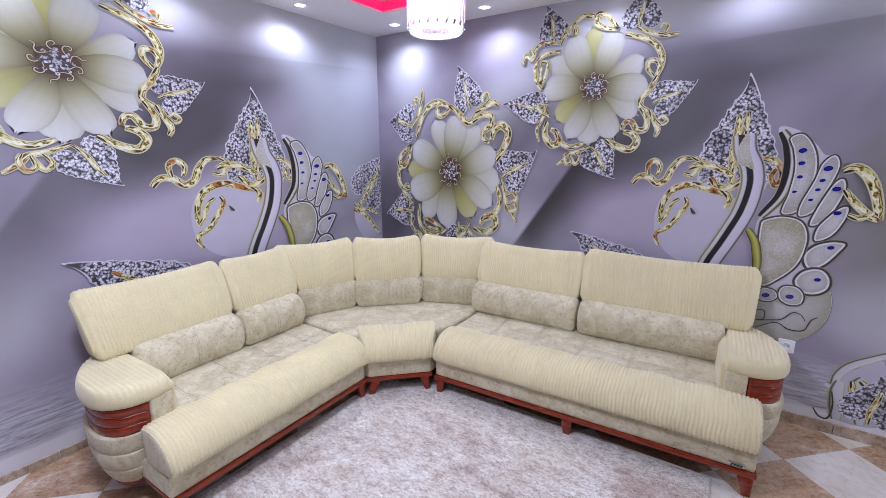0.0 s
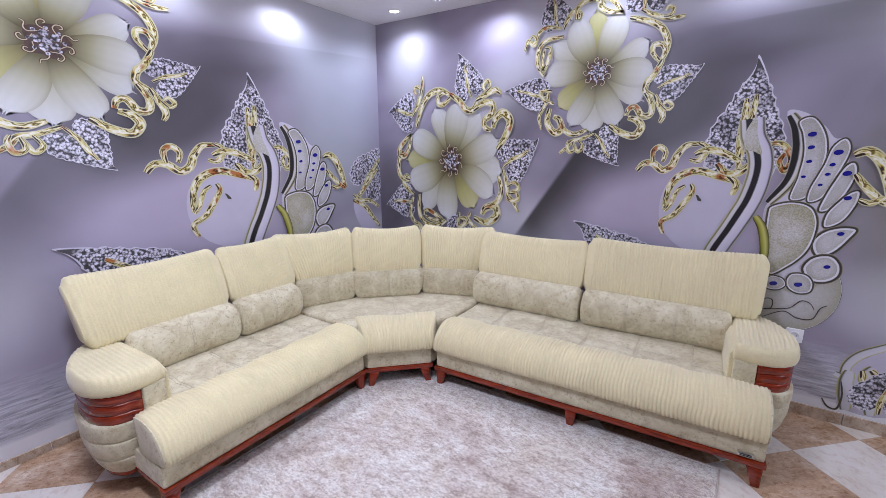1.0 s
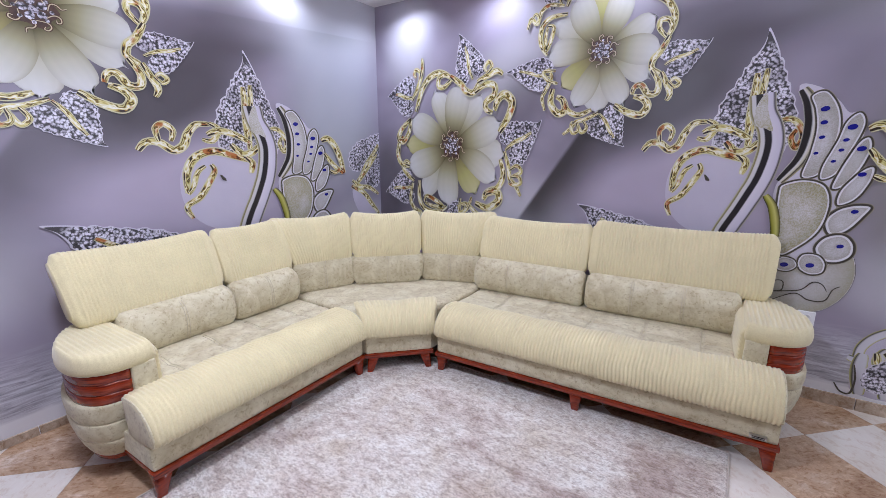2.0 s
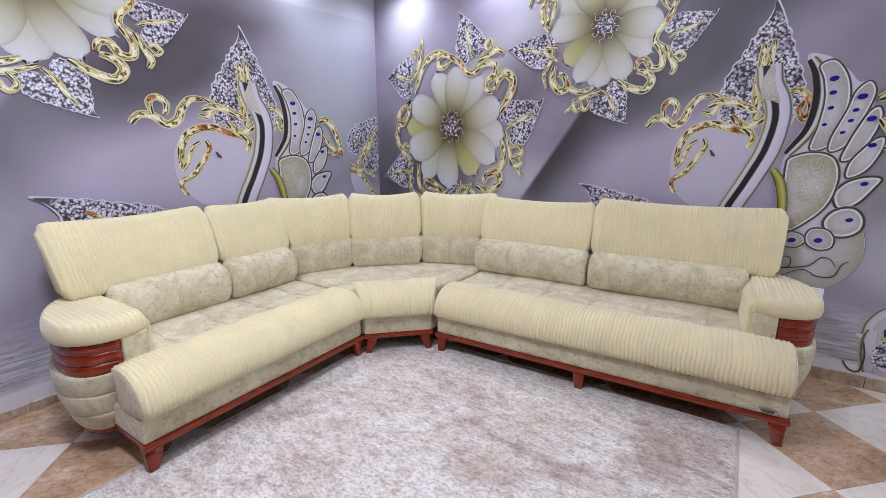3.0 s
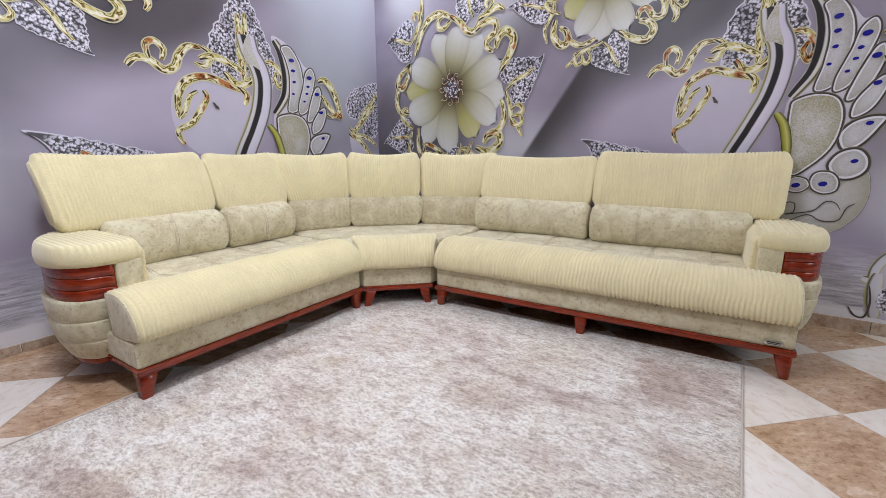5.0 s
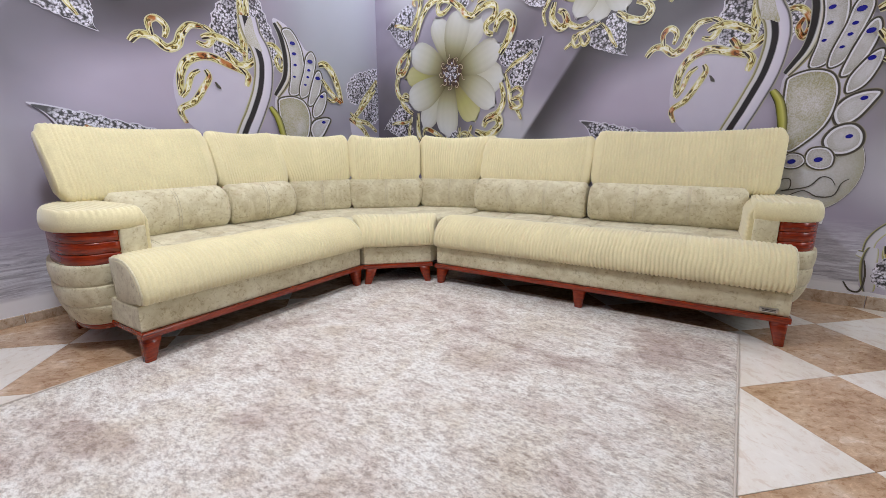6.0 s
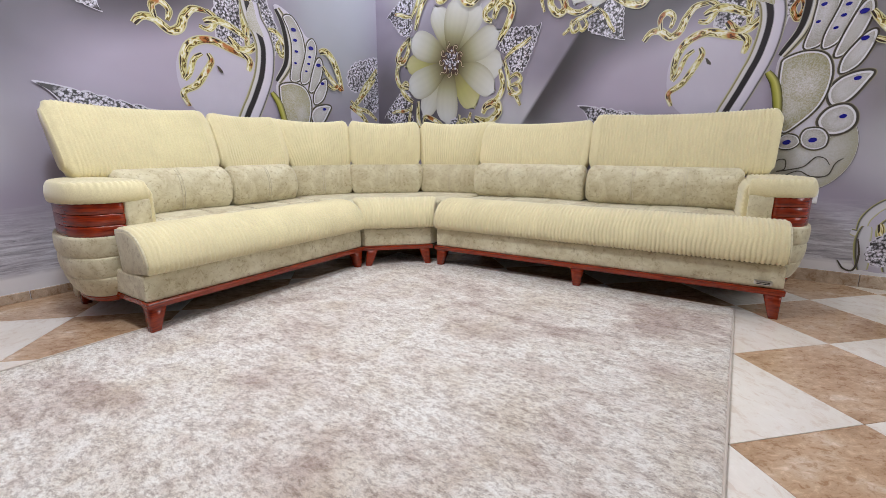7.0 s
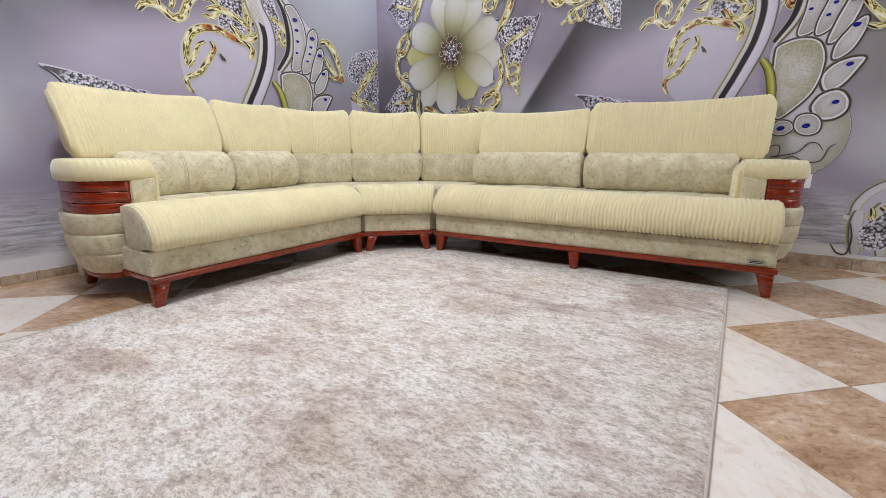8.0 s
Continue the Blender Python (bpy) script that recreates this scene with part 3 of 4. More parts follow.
# ---- the printed wallpaper ----


def split_uv(t, along, scale=1.0, shift=0.0):
    """The wall's own coordinates: metres along it and metres up."""
    c = t.nodes.new("ShaderNodeTexCoord")
    s = t.nodes.new("ShaderNodeSeparateXYZ")
    t.links.new(c.outputs["Object"], s.inputs[0])
    m = node(t, "Math")
    m.operation = "MULTIPLY_ADD"
    m.inputs[1].default_value, m.inputs[2].default_value = 1 / scale, -shift / scale
    t.links.new(s.outputs[along], m.inputs[0])
    j = t.nodes.new("ShaderNodeCombineXYZ")
    t.links.new(m.outputs[0], j.inputs[0])
    t.links.new(s.outputs["Z"], j.inputs[1])
    return j.outputs[0], s.outputs["Z"]


def patch(t, vec, at, turn, size, power):
    """A soft oval mask for a tone laid on the paper: 1 in its middle, 0 outside."""
    mp = t.nodes.new("ShaderNodeMapping")
    mp.vector_type = "TEXTURE"
    mp.inputs["Location"].default_value = (*at, 0)
    mp.inputs["Rotation"].default_value = (0, 0, radians(turn))
    mp.inputs["Scale"].default_value = (*size, 1)
    t.links.new(vec, mp.inputs["Vector"])
    g = t.nodes.new("ShaderNodeTexGradient")
    g.gradient_type = "SPHERICAL"
    t.links.new(mp.outputs[0], g.inputs["Vector"])
    r = t.nodes.new("ShaderNodeMapRange")
    r.interpolation_type = "SMOOTHSTEP"
    r.inputs["From Max"].default_value, r.inputs["To Max"].default_value = 0.75, power
    t.links.new(g.outputs["Fac"], r.inputs["Value"])
    return r.outputs["Result"]


def crease(t, vec, at, turn, size, power):
    """The printed shadow of a fold: full along a line, cut off on its one side and fading on the other."""
    mp = t.nodes.new("ShaderNodeMapping")
    mp.vector_type = "TEXTURE"
    mp.inputs["Location"].default_value = (*at, 0)
    mp.inputs["Rotation"].default_value = (0, 0, radians(turn))
    mp.inputs["Scale"].default_value = (*size, 1)
    t.links.new(vec, mp.inputs["Vector"])
    s = t.nodes.new("ShaderNodeSeparateXYZ")
    t.links.new(mp.outputs[0], s.inputs[0])
    far = node(t, "Math")
    far.operation = "ABSOLUTE"
    t.links.new(s.outputs["X"], far.inputs[0])
    out = None
    for value, low, high, top in ((s.outputs["Y"], -1.0, 0.0, power), (s.outputs["Y"], 0.09, 0.0, 1.0), (far.outputs[0], 1.0, 0.4, 1.0)):
        r = t.nodes.new("ShaderNodeMapRange")
        r.interpolation_type = "SMOOTHSTEP"
        r.inputs["From Min"].default_value, r.inputs["From Max"].default_value, r.inputs["To Max"].default_value = low, high, top
        t.links.new(value, r.inputs["Value"])
        if out is None:
            out = r.outputs["Result"]
        else:
            m = node(t, "Math")
            m.operation = "MULTIPLY"
            t.links.new(out, m.inputs[0])
            t.links.new(r.outputs["Result"], m.inputs[1])
            out = m.outputs[0]
    return out


def wallpaper(name, along, scale, shift):
    m, t, b = material(name, 0.38)
    vec, up = split_uv(t, along, scale, shift)
    base = ramp(t, noise_of(t, vec, 1.1, 3, 0.5, 0.6), [(0.3, (0.21, 0.19, 0.235)), (0.5, (0.325, 0.29, 0.37)), (0.7, (0.42, 0.39, 0.475))])
    dusk, haze_and_glow, lilac = (0.042, 0.035, 0.037), (0.60, 0.60, 0.64), (0.48, 0.42, 0.545)
    # pale ovals under the ceiling and by the corner paint in the downlights' glow
    for at, turn, size, power, tone in (
        ((-0.45, 1.25), 20, (0.9, 0.45), 0.6, lilac), ((0.05, 0.95), 0, (0.7, 0.45), 0.45, lilac), ((-1.55, 2.0), 35, (0.8, 0.35), 0.55, haze_and_glow),
        ((-0.38, 1.78), 32, (0.8, 0.38), 0.85, dusk), ((0.8, 2.5), 10, (1.0, 0.5), 0.85, haze_and_glow), ((0.0, 2.2), 8, (1.0, 0.30), 0.6, dusk),
        ((-1.45, 0.85), 20, (0.65, 0.5), 0.6, haze_and_glow), ((-2.75, 1.1), 90, (0.8, 0.35), 0.7, dusk), ((-2.5, 2.35), 90, (0.6, 0.35), 0.6, haze_and_glow), ((0.85, 1.35), 90, (0.9, 0.45), 0.5, (0.20, 0.19, 0.12)) if along == "X" else ((0.75, 1.9), 90, (1.1, 0.6), 0.8, (0.42, 0.44, 0.50)),
        ((-1.45, 1.75), 50, (0.55, 0.3), 0.5, dusk), ((-2.15, 1.25), 90, (0.75, 0.6), 0.75, dusk), ((-0.5, 2.58), 4, (1.4, 0.34), 0.75, haze_and_glow), ((0.95, 0.75), 0, (0.6, 0.35), 0.5, haze_and_glow),
    ):
        base = mix(t, patch(t, vec, at, turn, size, power), base, tone)
    # printed folds: a crisp edge with a shadow that fades away below it
    for at, turn, size, power in (((-1.08, 1.36), 56, (0.85, 0.40), 0.95 if along == "X" else 0.5), ((0.45, 2.335), 3.5, (0.8, 0.14), 0.3 if along == "X" else 0.15)):
        base = mix(t, crease(t, vec, at, turn, size, power), base, dusk)
    # rippled water printed low on the paper, and its pale shore
    stretched = t.nodes.new("ShaderNodeMapping")
    stretched.inputs["Scale"].default_value = (1.0, 9.0, 1.0)
    t.links.new(vec, stretched.inputs["Vector"])
    water = ramp(t, noise_of(t, stretched.outputs[0], 6, 7, 0.72, 0.8), [(0.34, (0.24, 0.235, 0.27)), (0.48, (0.44, 0.425, 0.485)), (0.62, (0.66, 0.66, 0.72))])
    low = t.nodes.new("ShaderNodeMapRange")
    low.inputs["From Min"].default_value, low.inputs["From Max"].default_value = 0.50, 0.28
    t.links.new(up, low.inputs["Value"])
    base = mix(t, low.outputs[0], base, water)
    shore = t.nodes.new("ShaderNodeMapRange")
    shore.inputs["From Min"].default_value, shore.inputs["From Max"].default_value = 0.15, 0.12
    t.links.new(up, shore.inputs["Value"])
    base = mix(t, shore.outputs[0], base, (0.80, 0.79, 0.83))
    t.links.new(base, b.inputs["Base Color"])
    bump(t, b, noise_of(t, vec, 260, 2, 0.6), 0.06, 0.002)
    return m


def printed(name, paint, rough=0.36):
    """A printed ink; paint(t, across, along, metres) gives its colour from the shape's own coordinates."""
    m, t, b = material(name, rough)
    uv = t.nodes.new("ShaderNodeUVMap")
    uv.uv_map = "UVMap"
    s = t.nodes.new("ShaderNodeSeparateXYZ")
    t.links.new(uv.outputs[0], s.inputs[0])
    t.links.new(paint(t, s.outputs["X"], s.outputs["Y"], coords(t)), b.inputs["Base Color"])
    return m


def banded(name, stops, wander=0.25, tint=None):
    def paint(t, across, along, metres):
        n = node(t, "TexNoise", Scale=10.0, Detail=1.0)
        t.links.new(metres, n.inputs["Vector"])
        a = node(t, "Math")
        a.operation = "MULTIPLY_ADD"
        a.inputs[1].default_value, a.inputs[2].default_value = wander, -wander / 2
        t.links.new(n.outputs["Fac"], a.inputs[0])
        s = node(t, "Math")
        s.operation = "ADD"
        t.links.new(across, s.inputs[0])
        t.links.new(a.outputs[0], s.inputs[1])
        c = ramp(t, s.outputs[0], stops)
        if tint:
            c = mix(t, ramp(t, noise_of(t, metres, 11, 2), [(0.56, (0, 0, 0)), (0.66, (1, 1, 1))]), c, mix(t, 1.0, c, tint, "MULTIPLY"))
        return c

    return printed(name, paint)


def petal_ink(name, stops):
    def paint(t, across, along, metres):
        w = node(t, "TexWave", Scale=1.2, Distortion=3.0, Detail=2.0)
        j = t.nodes.new("ShaderNodeCombineXYZ")
        t.links.new(across, j.inputs[0])
        g = node(t, "Math")
        g.operation = "MULTIPLY"
        g.inputs[1].default_value = 0.15
        t.links.new(along, g.inputs[0])
        t.links.new(g.outputs[0], j.inputs[1])
        t.links.new(j.outputs[0], w.inputs["Vector"])
        c = ramp(t, along, stops)
        side = ramp(t, across, [(0.0, (0.82, 0.81, 0.79)), (0.2, (0.96, 0.96, 0.95)), (0.55, (1, 1, 1)), (0.85, (0.91, 0.90, 0.86)), (1.0, (0.66, 0.63, 0.53))])
        return mix(t, 0.85, mix(t, 0.03, c, w.outputs["Color"], "MULTIPLY"), side, "MULTIPLY")

    return printed(name, paint)


def crystal_ink():
    def paint(t, across, along, metres):
        v = node(t, "TexVoronoi", Scale=62.0)
        warp = node(t, "TexNoise", Scale=40.0, Detail=3.0)
        t.links.new(metres, warp.inputs["Vector"])
        mv = mix(t, 0.02, metres, warp.outputs["Color"], "ADD")
        t.links.new(mv, v.inputs["Vector"])
        c = ramp(t, v.outputs["Distance"], [(0.0, (0.86, 0.84, 0.94)), (0.38, (0.76, 0.74, 0.83)), (0.54, (0.36, 0.34, 0.39)), (0.70, (0.05, 0.045, 0.05))])
        spark = ramp(t, noise_of(t, metres, 90, 3, 0.75), [(0.38, (0.10, 0.09, 0.11)), (0.45, (0.88, 0.88, 0.9)), (0.55, (1, 1, 1))])
        shade = ramp(t, noise_of(t, metres, 8, 2), [(0.34, (0.52, 0.50, 0.52)), (0.52, (1, 1, 1))])
        rim = ramp(t, across, [(0.955, (0, 0, 0)), (0.965, (1, 1, 1))])
        body = mix(t, 0.85, mix(t, 0.85, c, spark, "MULTIPLY"), shade, "MULTIPLY")
        body = mix(t, ramp(t, along, [(0.84, (0, 0, 0)), (0.9, (1, 1, 1))]), body, (0.06, 0.055, 0.06))
        return mix(t, rim, body, (0.62, 0.60, 0.68))

    return printed("crystal_leaf_ink", paint)


def speckled(name, tone, spot, edge=None):
    def paint(t, across, along, metres):
        grain = ramp(t, noise_of(t, metres, 220, 2, 0.6), [(0.40, spot), (0.58, tone)])
        side = ramp(t, noise_of(t, metres, 5, 2), [(0.4, spot), (0.6, tone)])
        body = mix(t, 0.4, grain, side)
        if edge:
            body = mix(t, ramp(t, across, [(0.45, (0, 0, 0)), (1.0, (1, 1, 1))]), body, mix(t, 0.5, grain, edge))
        return body

    return printed(name, paint)


def gilded():
    """Polished gold wire as printed: dark and red reflections that come and go along it, between pale rims."""
    def paint(t, across, along, metres):
        j = t.nodes.new("ShaderNodeCombineXYZ")
        g = node(t, "Math")
        g.operation = "MULTIPLY"
        g.inputs[1].default_value = 9.0
        t.links.new(along, g.inputs[0])
        t.links.new(across, j.inputs[0])
        t.links.new(g.outputs[0], j.inputs[1])
        n = noise_of(t, j.outputs[0], 1.3, 2, 0.5, 0.5)
        w = node(t, "Math")
        w.operation = "MULTIPLY_ADD"
        w.inputs[1].default_value, w.inputs[2].default_value = 2.4, -1.0
        t.links.new(n, w.inputs[0])
        a = node(t, "Math")
        a.operation = "ADD"
        t.links.new(across, a.inputs[0])
        t.links.new(w.outputs[0], a.inputs[1])
        f = node(t, "Math")
        f.operation = "PINGPONG"
        f.inputs[1].default_value = 1.0
        t.links.new(a.outputs[0], f.inputs[0])
        c = ramp(t, f.outputs[0], [(0.0, (0.025, 0.015, 0.01)), (0.31, (0.03, 0.018, 0.012)), (0.35, (0.34, 0.20, 0.03)), (0.38, (0.60, 0.50, 0.13)), (0.5, (0.84, 0.83, 0.74)), (0.62, (0.62, 0.55, 0.20)), (0.69, (0.22, 0.14, 0.02)), (0.82, (0.03, 0.02, 0.012)), (0.89, (0.40, 0.33, 0.06)), (1.0, (0.66, 0.62, 0.34))])
        c = mix(t, ramp(t, noise_of(t, metres, 10, 2), [(0.59, (0, 0, 0)), (0.67, (1, 1, 1))]), c, mix(t, 1.0, c, (0.60, 0.22, 0.08), "MULTIPLY"))
        rim = ramp(t, across, [(0.0, (1, 1, 1)), (0.09, (1, 1, 1)), (0.17, (0, 0, 0)), (0.83, (0, 0, 0)), (0.91, (1, 1, 1))])
        return mix(t, rim, c, (0.60, 0.57, 0.36))

    return printed("gold_scroll_ink", paint)


INK = {
    "PETAL": petal_ink("ivory_petal_ink", [(0.0, (0.05, 0.04, 0.018)), (0.22, (0.13, 0.11, 0.045)), (0.40, (0.33, 0.31, 0.18)), (0.60, (0.50, 0.49, 0.40)), (0.82, (0.60, 0.60, 0.57)), (1.0, (0.64, 0.64, 0.66))]),
    "GREEN": petal_ink("olive_petal_ink", [(0.0, (0.06, 0.05, 0.02)), (0.3, (0.20, 0.17, 0.06)), (0.6, (0.40, 0.38, 0.14)), (1.0, (0.56, 0.54, 0.30))]),
    "GOLD": gilded(),
    "NECK": banded("black_white_band_ink", [(0.0, (0.55, 0.53, 0.40)), (0.08, (0.18, 0.15, 0.03)), (0.13, (0.62, 0.60, 0.60)), (0.24, (0.60, 0.58, 0.62)), (0.29, (0.015, 0.012, 0.014)), (0.50, (0.02, 0.015, 0.018)), (0.55, (0.66, 0.63, 0.72)), (0.86, (0.60, 0.56, 0.68)), (0.93, (0.05, 0.04, 0.04)), (1.0, (0.5, 0.48, 0.4))], 0.04),
    "EDGE": banded("wing_edge_ink", [(0.0, (0.6, 0.6, 0.55)), (0.1, (0.02, 0.016, 0.016)), (0.45, (0.02, 0.016, 0.016)), (0.55, (0.66, 0.64, 0.66)), (0.72, (0.55, 0.52, 0.40)), (0.82, (0.03, 0.025, 0.02)), (1.0, (0.4, 0.36, 0.2))], 0.12),
    "RIM": banded("outline_ink", [(0.0, (0.70, 0.69, 0.74)), (0.38, (0.70, 0.69, 0.74)), (0.46, (0.05, 0.042, 0.035)), (0.8, (0.06, 0.05, 0.04)), (1.0, (0.34, 0.31, 0.22))], 0.3),
    "LIME": banded("lime_gold_ink", [(0.0, (0.03, 0.025, 0.01)), (0.25, (0.30, 0.29, 0.03)), (0.6, (0.52, 0.50, 0.14)), (1.0, (0.05, 0.04, 0.015))], 0.2),
    "PEARL": banded("pearl_band_ink", [(0.0, (0.44, 0.42, 0.08)), (0.16, (0.62, 0.61, 0.66)), (0.7, (0.58, 0.57, 0.62)), (0.85, (0.05, 0.045, 0.04)), (1.0, (0.5, 0.48, 0.2))], 0.15),
    "CURL": banded("brown_curl_ink", [(0.0, (0.05, 0.02, 0.015)), (0.25, (0.09, 0.035, 0.02)), (0.4, (0.55, 0.47, 0.30)), (0.62, (0.60, 0.54, 0.38)), (0.75, (0.12, 0.05, 0.02)), (1.0, (0.05, 0.02, 0.015))], 0.2),
    "INK": speckled("thin_line_ink", (0.05, 0.04, 0.035), (0.08, 0.07, 0.05)),
    "CRYSTAL": crystal_ink(),
    "SPECK": speckled("silver_speckle_ink", (0.63, 0.61, 0.66), (0.42, 0.40, 0.37), (0.22, 0.20, 0.13)),
    "PALM": speckled("olive_speckle_ink", (0.62, 0.60, 0.62), (0.36, 0.33, 0.18), (0.22, 0.20, 0.05)),
    "OLIVE": speckled("gold_speckle_ink", (0.56, 0.55, 0.57), (0.47, 0.45, 0.42), (0.20, 0.18, 0.02)),
    "WHITE": speckled("pale_lilac_ink", (0.62, 0.59, 0.68), (0.58, 0.55, 0.64)),
    "BODY": speckled("misty_lilac_ink", (0.56, 0.525, 0.63), (0.50, 0.465, 0.58)),
}
SAPPHIRE, _t, _b = material("printed_blue_stone", 0.15, coat=0.5)
_b.inputs["Base Color"].default_value = (0.02, 0.02, 0.26, 1)
JEWEL = INK["CRYSTAL"]
BROWN = plain("printed_brown_curls", (0.07, 0.035, 0.025), 0.35, vary=0.5, scale=40.0)


class Place:
    """Where a motif is printed: its wall, its origin on it, and how its own two axes lie along and up the wall."""

    def __init__(self, wall, along, origin, axes=((1.0, 0.0), (0.0, 1.0))):
        self.wall, self.along, self.origin, self.axes, self.layer, self.root = wall, along, origin, axes, 1, None

    def put(self, p):
        (a, b), (c, e) = self.axes
        u, z = self.origin[0] + a * p[0] + b * p[1], self.origin[1] + c * p[0] + e * p[1]
        d = 0.0005 + 0.00022 * self.layer
        z = min(z, CEIL - 0.003)
        if self.along == "X":
            return Vector((max(u, WX + 0.002), WY - d, max(z, 0.075)))
        return Vector((WX + d, min(u, WY - 0.002), max(z, 0.05)))

    def add(self, name, grid_or_loop, ink, is_grid):
        bm = bmesh.new()
        uvl = bm.loops.layers.uv.new("UVMap")
        if is_grid:
            rows = [[(bm.verts.new(self.put(p)), uv) for p, uv in row] for row in grid_or_loop]
            faces = [(a[k], a[k + 1], b[k + 1], b[k]) for a, b in zip(rows, rows[1:]) for k in range(len(a) - 1)]
        else:
            faces = [[(bm.verts.new(self.put(p)), uv) for p, uv in grid_or_loop]]
        for f in faces:
            face = bm.faces.new([v for v, _ in f])
            for loop, (_, uv) in zip(face.loops, f):
                loop[uvl].uv = uv
        want = Vector((0, -1, 0)) if self.along == "X" else Vector((1, 0, 0))
        bm.normal_update()
        bmesh.ops.reverse_faces(bm, faces=[f for f in bm.faces if f.normal.dot(want) < 0])
        me = bpy.data.meshes.new(name)
        bm.to_mesh(me)
        bm.free()
        me.materials.append(ink if isinstance(ink, bpy.types.Material) else INK[ink])
        ob = new(name, me)
        ob.parent = self.root or self.wall
        self.layer += 1
        return ob


def stroke(at, points, width, ink="GOLD", name="scroll", taper=True, closed=False):
    """A drawn band along a smooth line."""
    line = spline(points, 7, closed)
    if closed:
        line.append(line[0])
    n, rows, run = len(line), [], 0.0
    for k, p in enumerate(line):
        q0 = line[k - 1] if k else (line[-2] if closed else p)
        q1 = line[k + 1] if k < n - 1 else (line[1] if closed else p)
        d = q1 - q0
        nrm = np.array([-d[1], d[0]]) / (np.linalg.norm(d) + 1e-9)
        run += float(np.linalg.norm(p - line[k - 1])) if k else 0.0
        w = width / 2 * ((0.3 + 0.7 * math.sin(math.pi * (0.06 + 0.9 * k / (n - 1))) ** 0.5) if taper else 1.0)
        rows.append([(p + nrm * w * s, ((s + 1) / 2, run)) for s in (-1, -0.33, 0.33, 1)])
    return at.add(name, rows, ink, True)


def scroll(at, points, width, ink="GOLD"):
    stroke(at, points, width * 1.48, ink)


def neck(at, points, width):
    stroke(at, points, width, "NECK", "band", False)


def rounded(at, points, ink, rim):
    loop = spline(points, 5, True)
    loop.append(loop[0])
    mid = np.mean(loop, axis=0)
    at.add("panel", [[(mid + (p - mid) * k, (k, 0.5)) for p in loop] for k in (0.02, 0.4, 0.7, 0.88, 1.0)], ink, True)
    stroke(at, points, rim * 1.4, "RIM", "outline", False, True)


def pale(at, points, ink):
    ob = at.add("ground", [(p, (0.5, 0.5)) for p in spline(points, 5, True)], ink, False)
    if at.root is None:
        at.root = ob
        ob.name = "ornament"


def curl(at, points):
    at.add("crest", [(p, (0.5, 0.5)) for p in spline(points, 4, True)], "PALM", False)


def gem(at, points, size):
    (x, y), r = points[0], size / 2
    at.add("stone", [(np.array([x + 1.25 * r * math.cos(a), y + 0.85 * r * math.sin(a) + 0.15 * r * math.cos(a)]), (0.5, 0.5)) for a in np.linspace(0, 2 * math.pi, 14, endpoint=False)], SAPPHIRE, False)


def leaf(at, points, half):
    """A heart-shaped leaf of crystals with a golden rib, drawn in rings about its middle."""
    base, tip = (np.array(p) for p in points)
    d = tip - base
    side = np.array([-d[1], d[0]]) / np.linalg.norm(d)
    edge = [(0.11, 0.0), (-0.03, 0.30), (-0.06, 0.62), (0.05, 0.92), (0.22, 0.98), (0.40, 0.90), (0.56, 0.66), (0.70, 0.50), (0.83, 0.28), (0.92, 0.20), (1.0, 0.20)]
    edge += [(0.93, 0.04), (0.84, -0.12), (0.70, -0.36), (0.56, -0.56), (0.40, -0.82), (0.22, -0.98), (0.05, -0.90), (-0.06, -0.62), (-0.03, -0.30)]
    line = spline(edge, 5, True)
    line.append(line[0])
    rows = []
    for k in (0.02, 0.35, 0.7, 0.9, 1.0):
        row = []
        for n, (s, h) in enumerate(line):
            wave = 1 + (0.035 * math.sin(n * 1.9) if k > 0.8 and s < 0.8 else 0)
            q = base + d * (0.33 + (s - 0.33) * k * wave) + side * half * h * k * wave
            row.append((q, (k, 0.33 + (s - 0.33) * k)))
        rows.append(row)
    at.add("leaf", rows, "CRYSTAL", True)
    stroke(at, [base - d * 0.04, base + d * 0.22 + side * 0.01, base + d * 0.45, base + d * 0.68], half * 0.2, "GOLD", "rib")


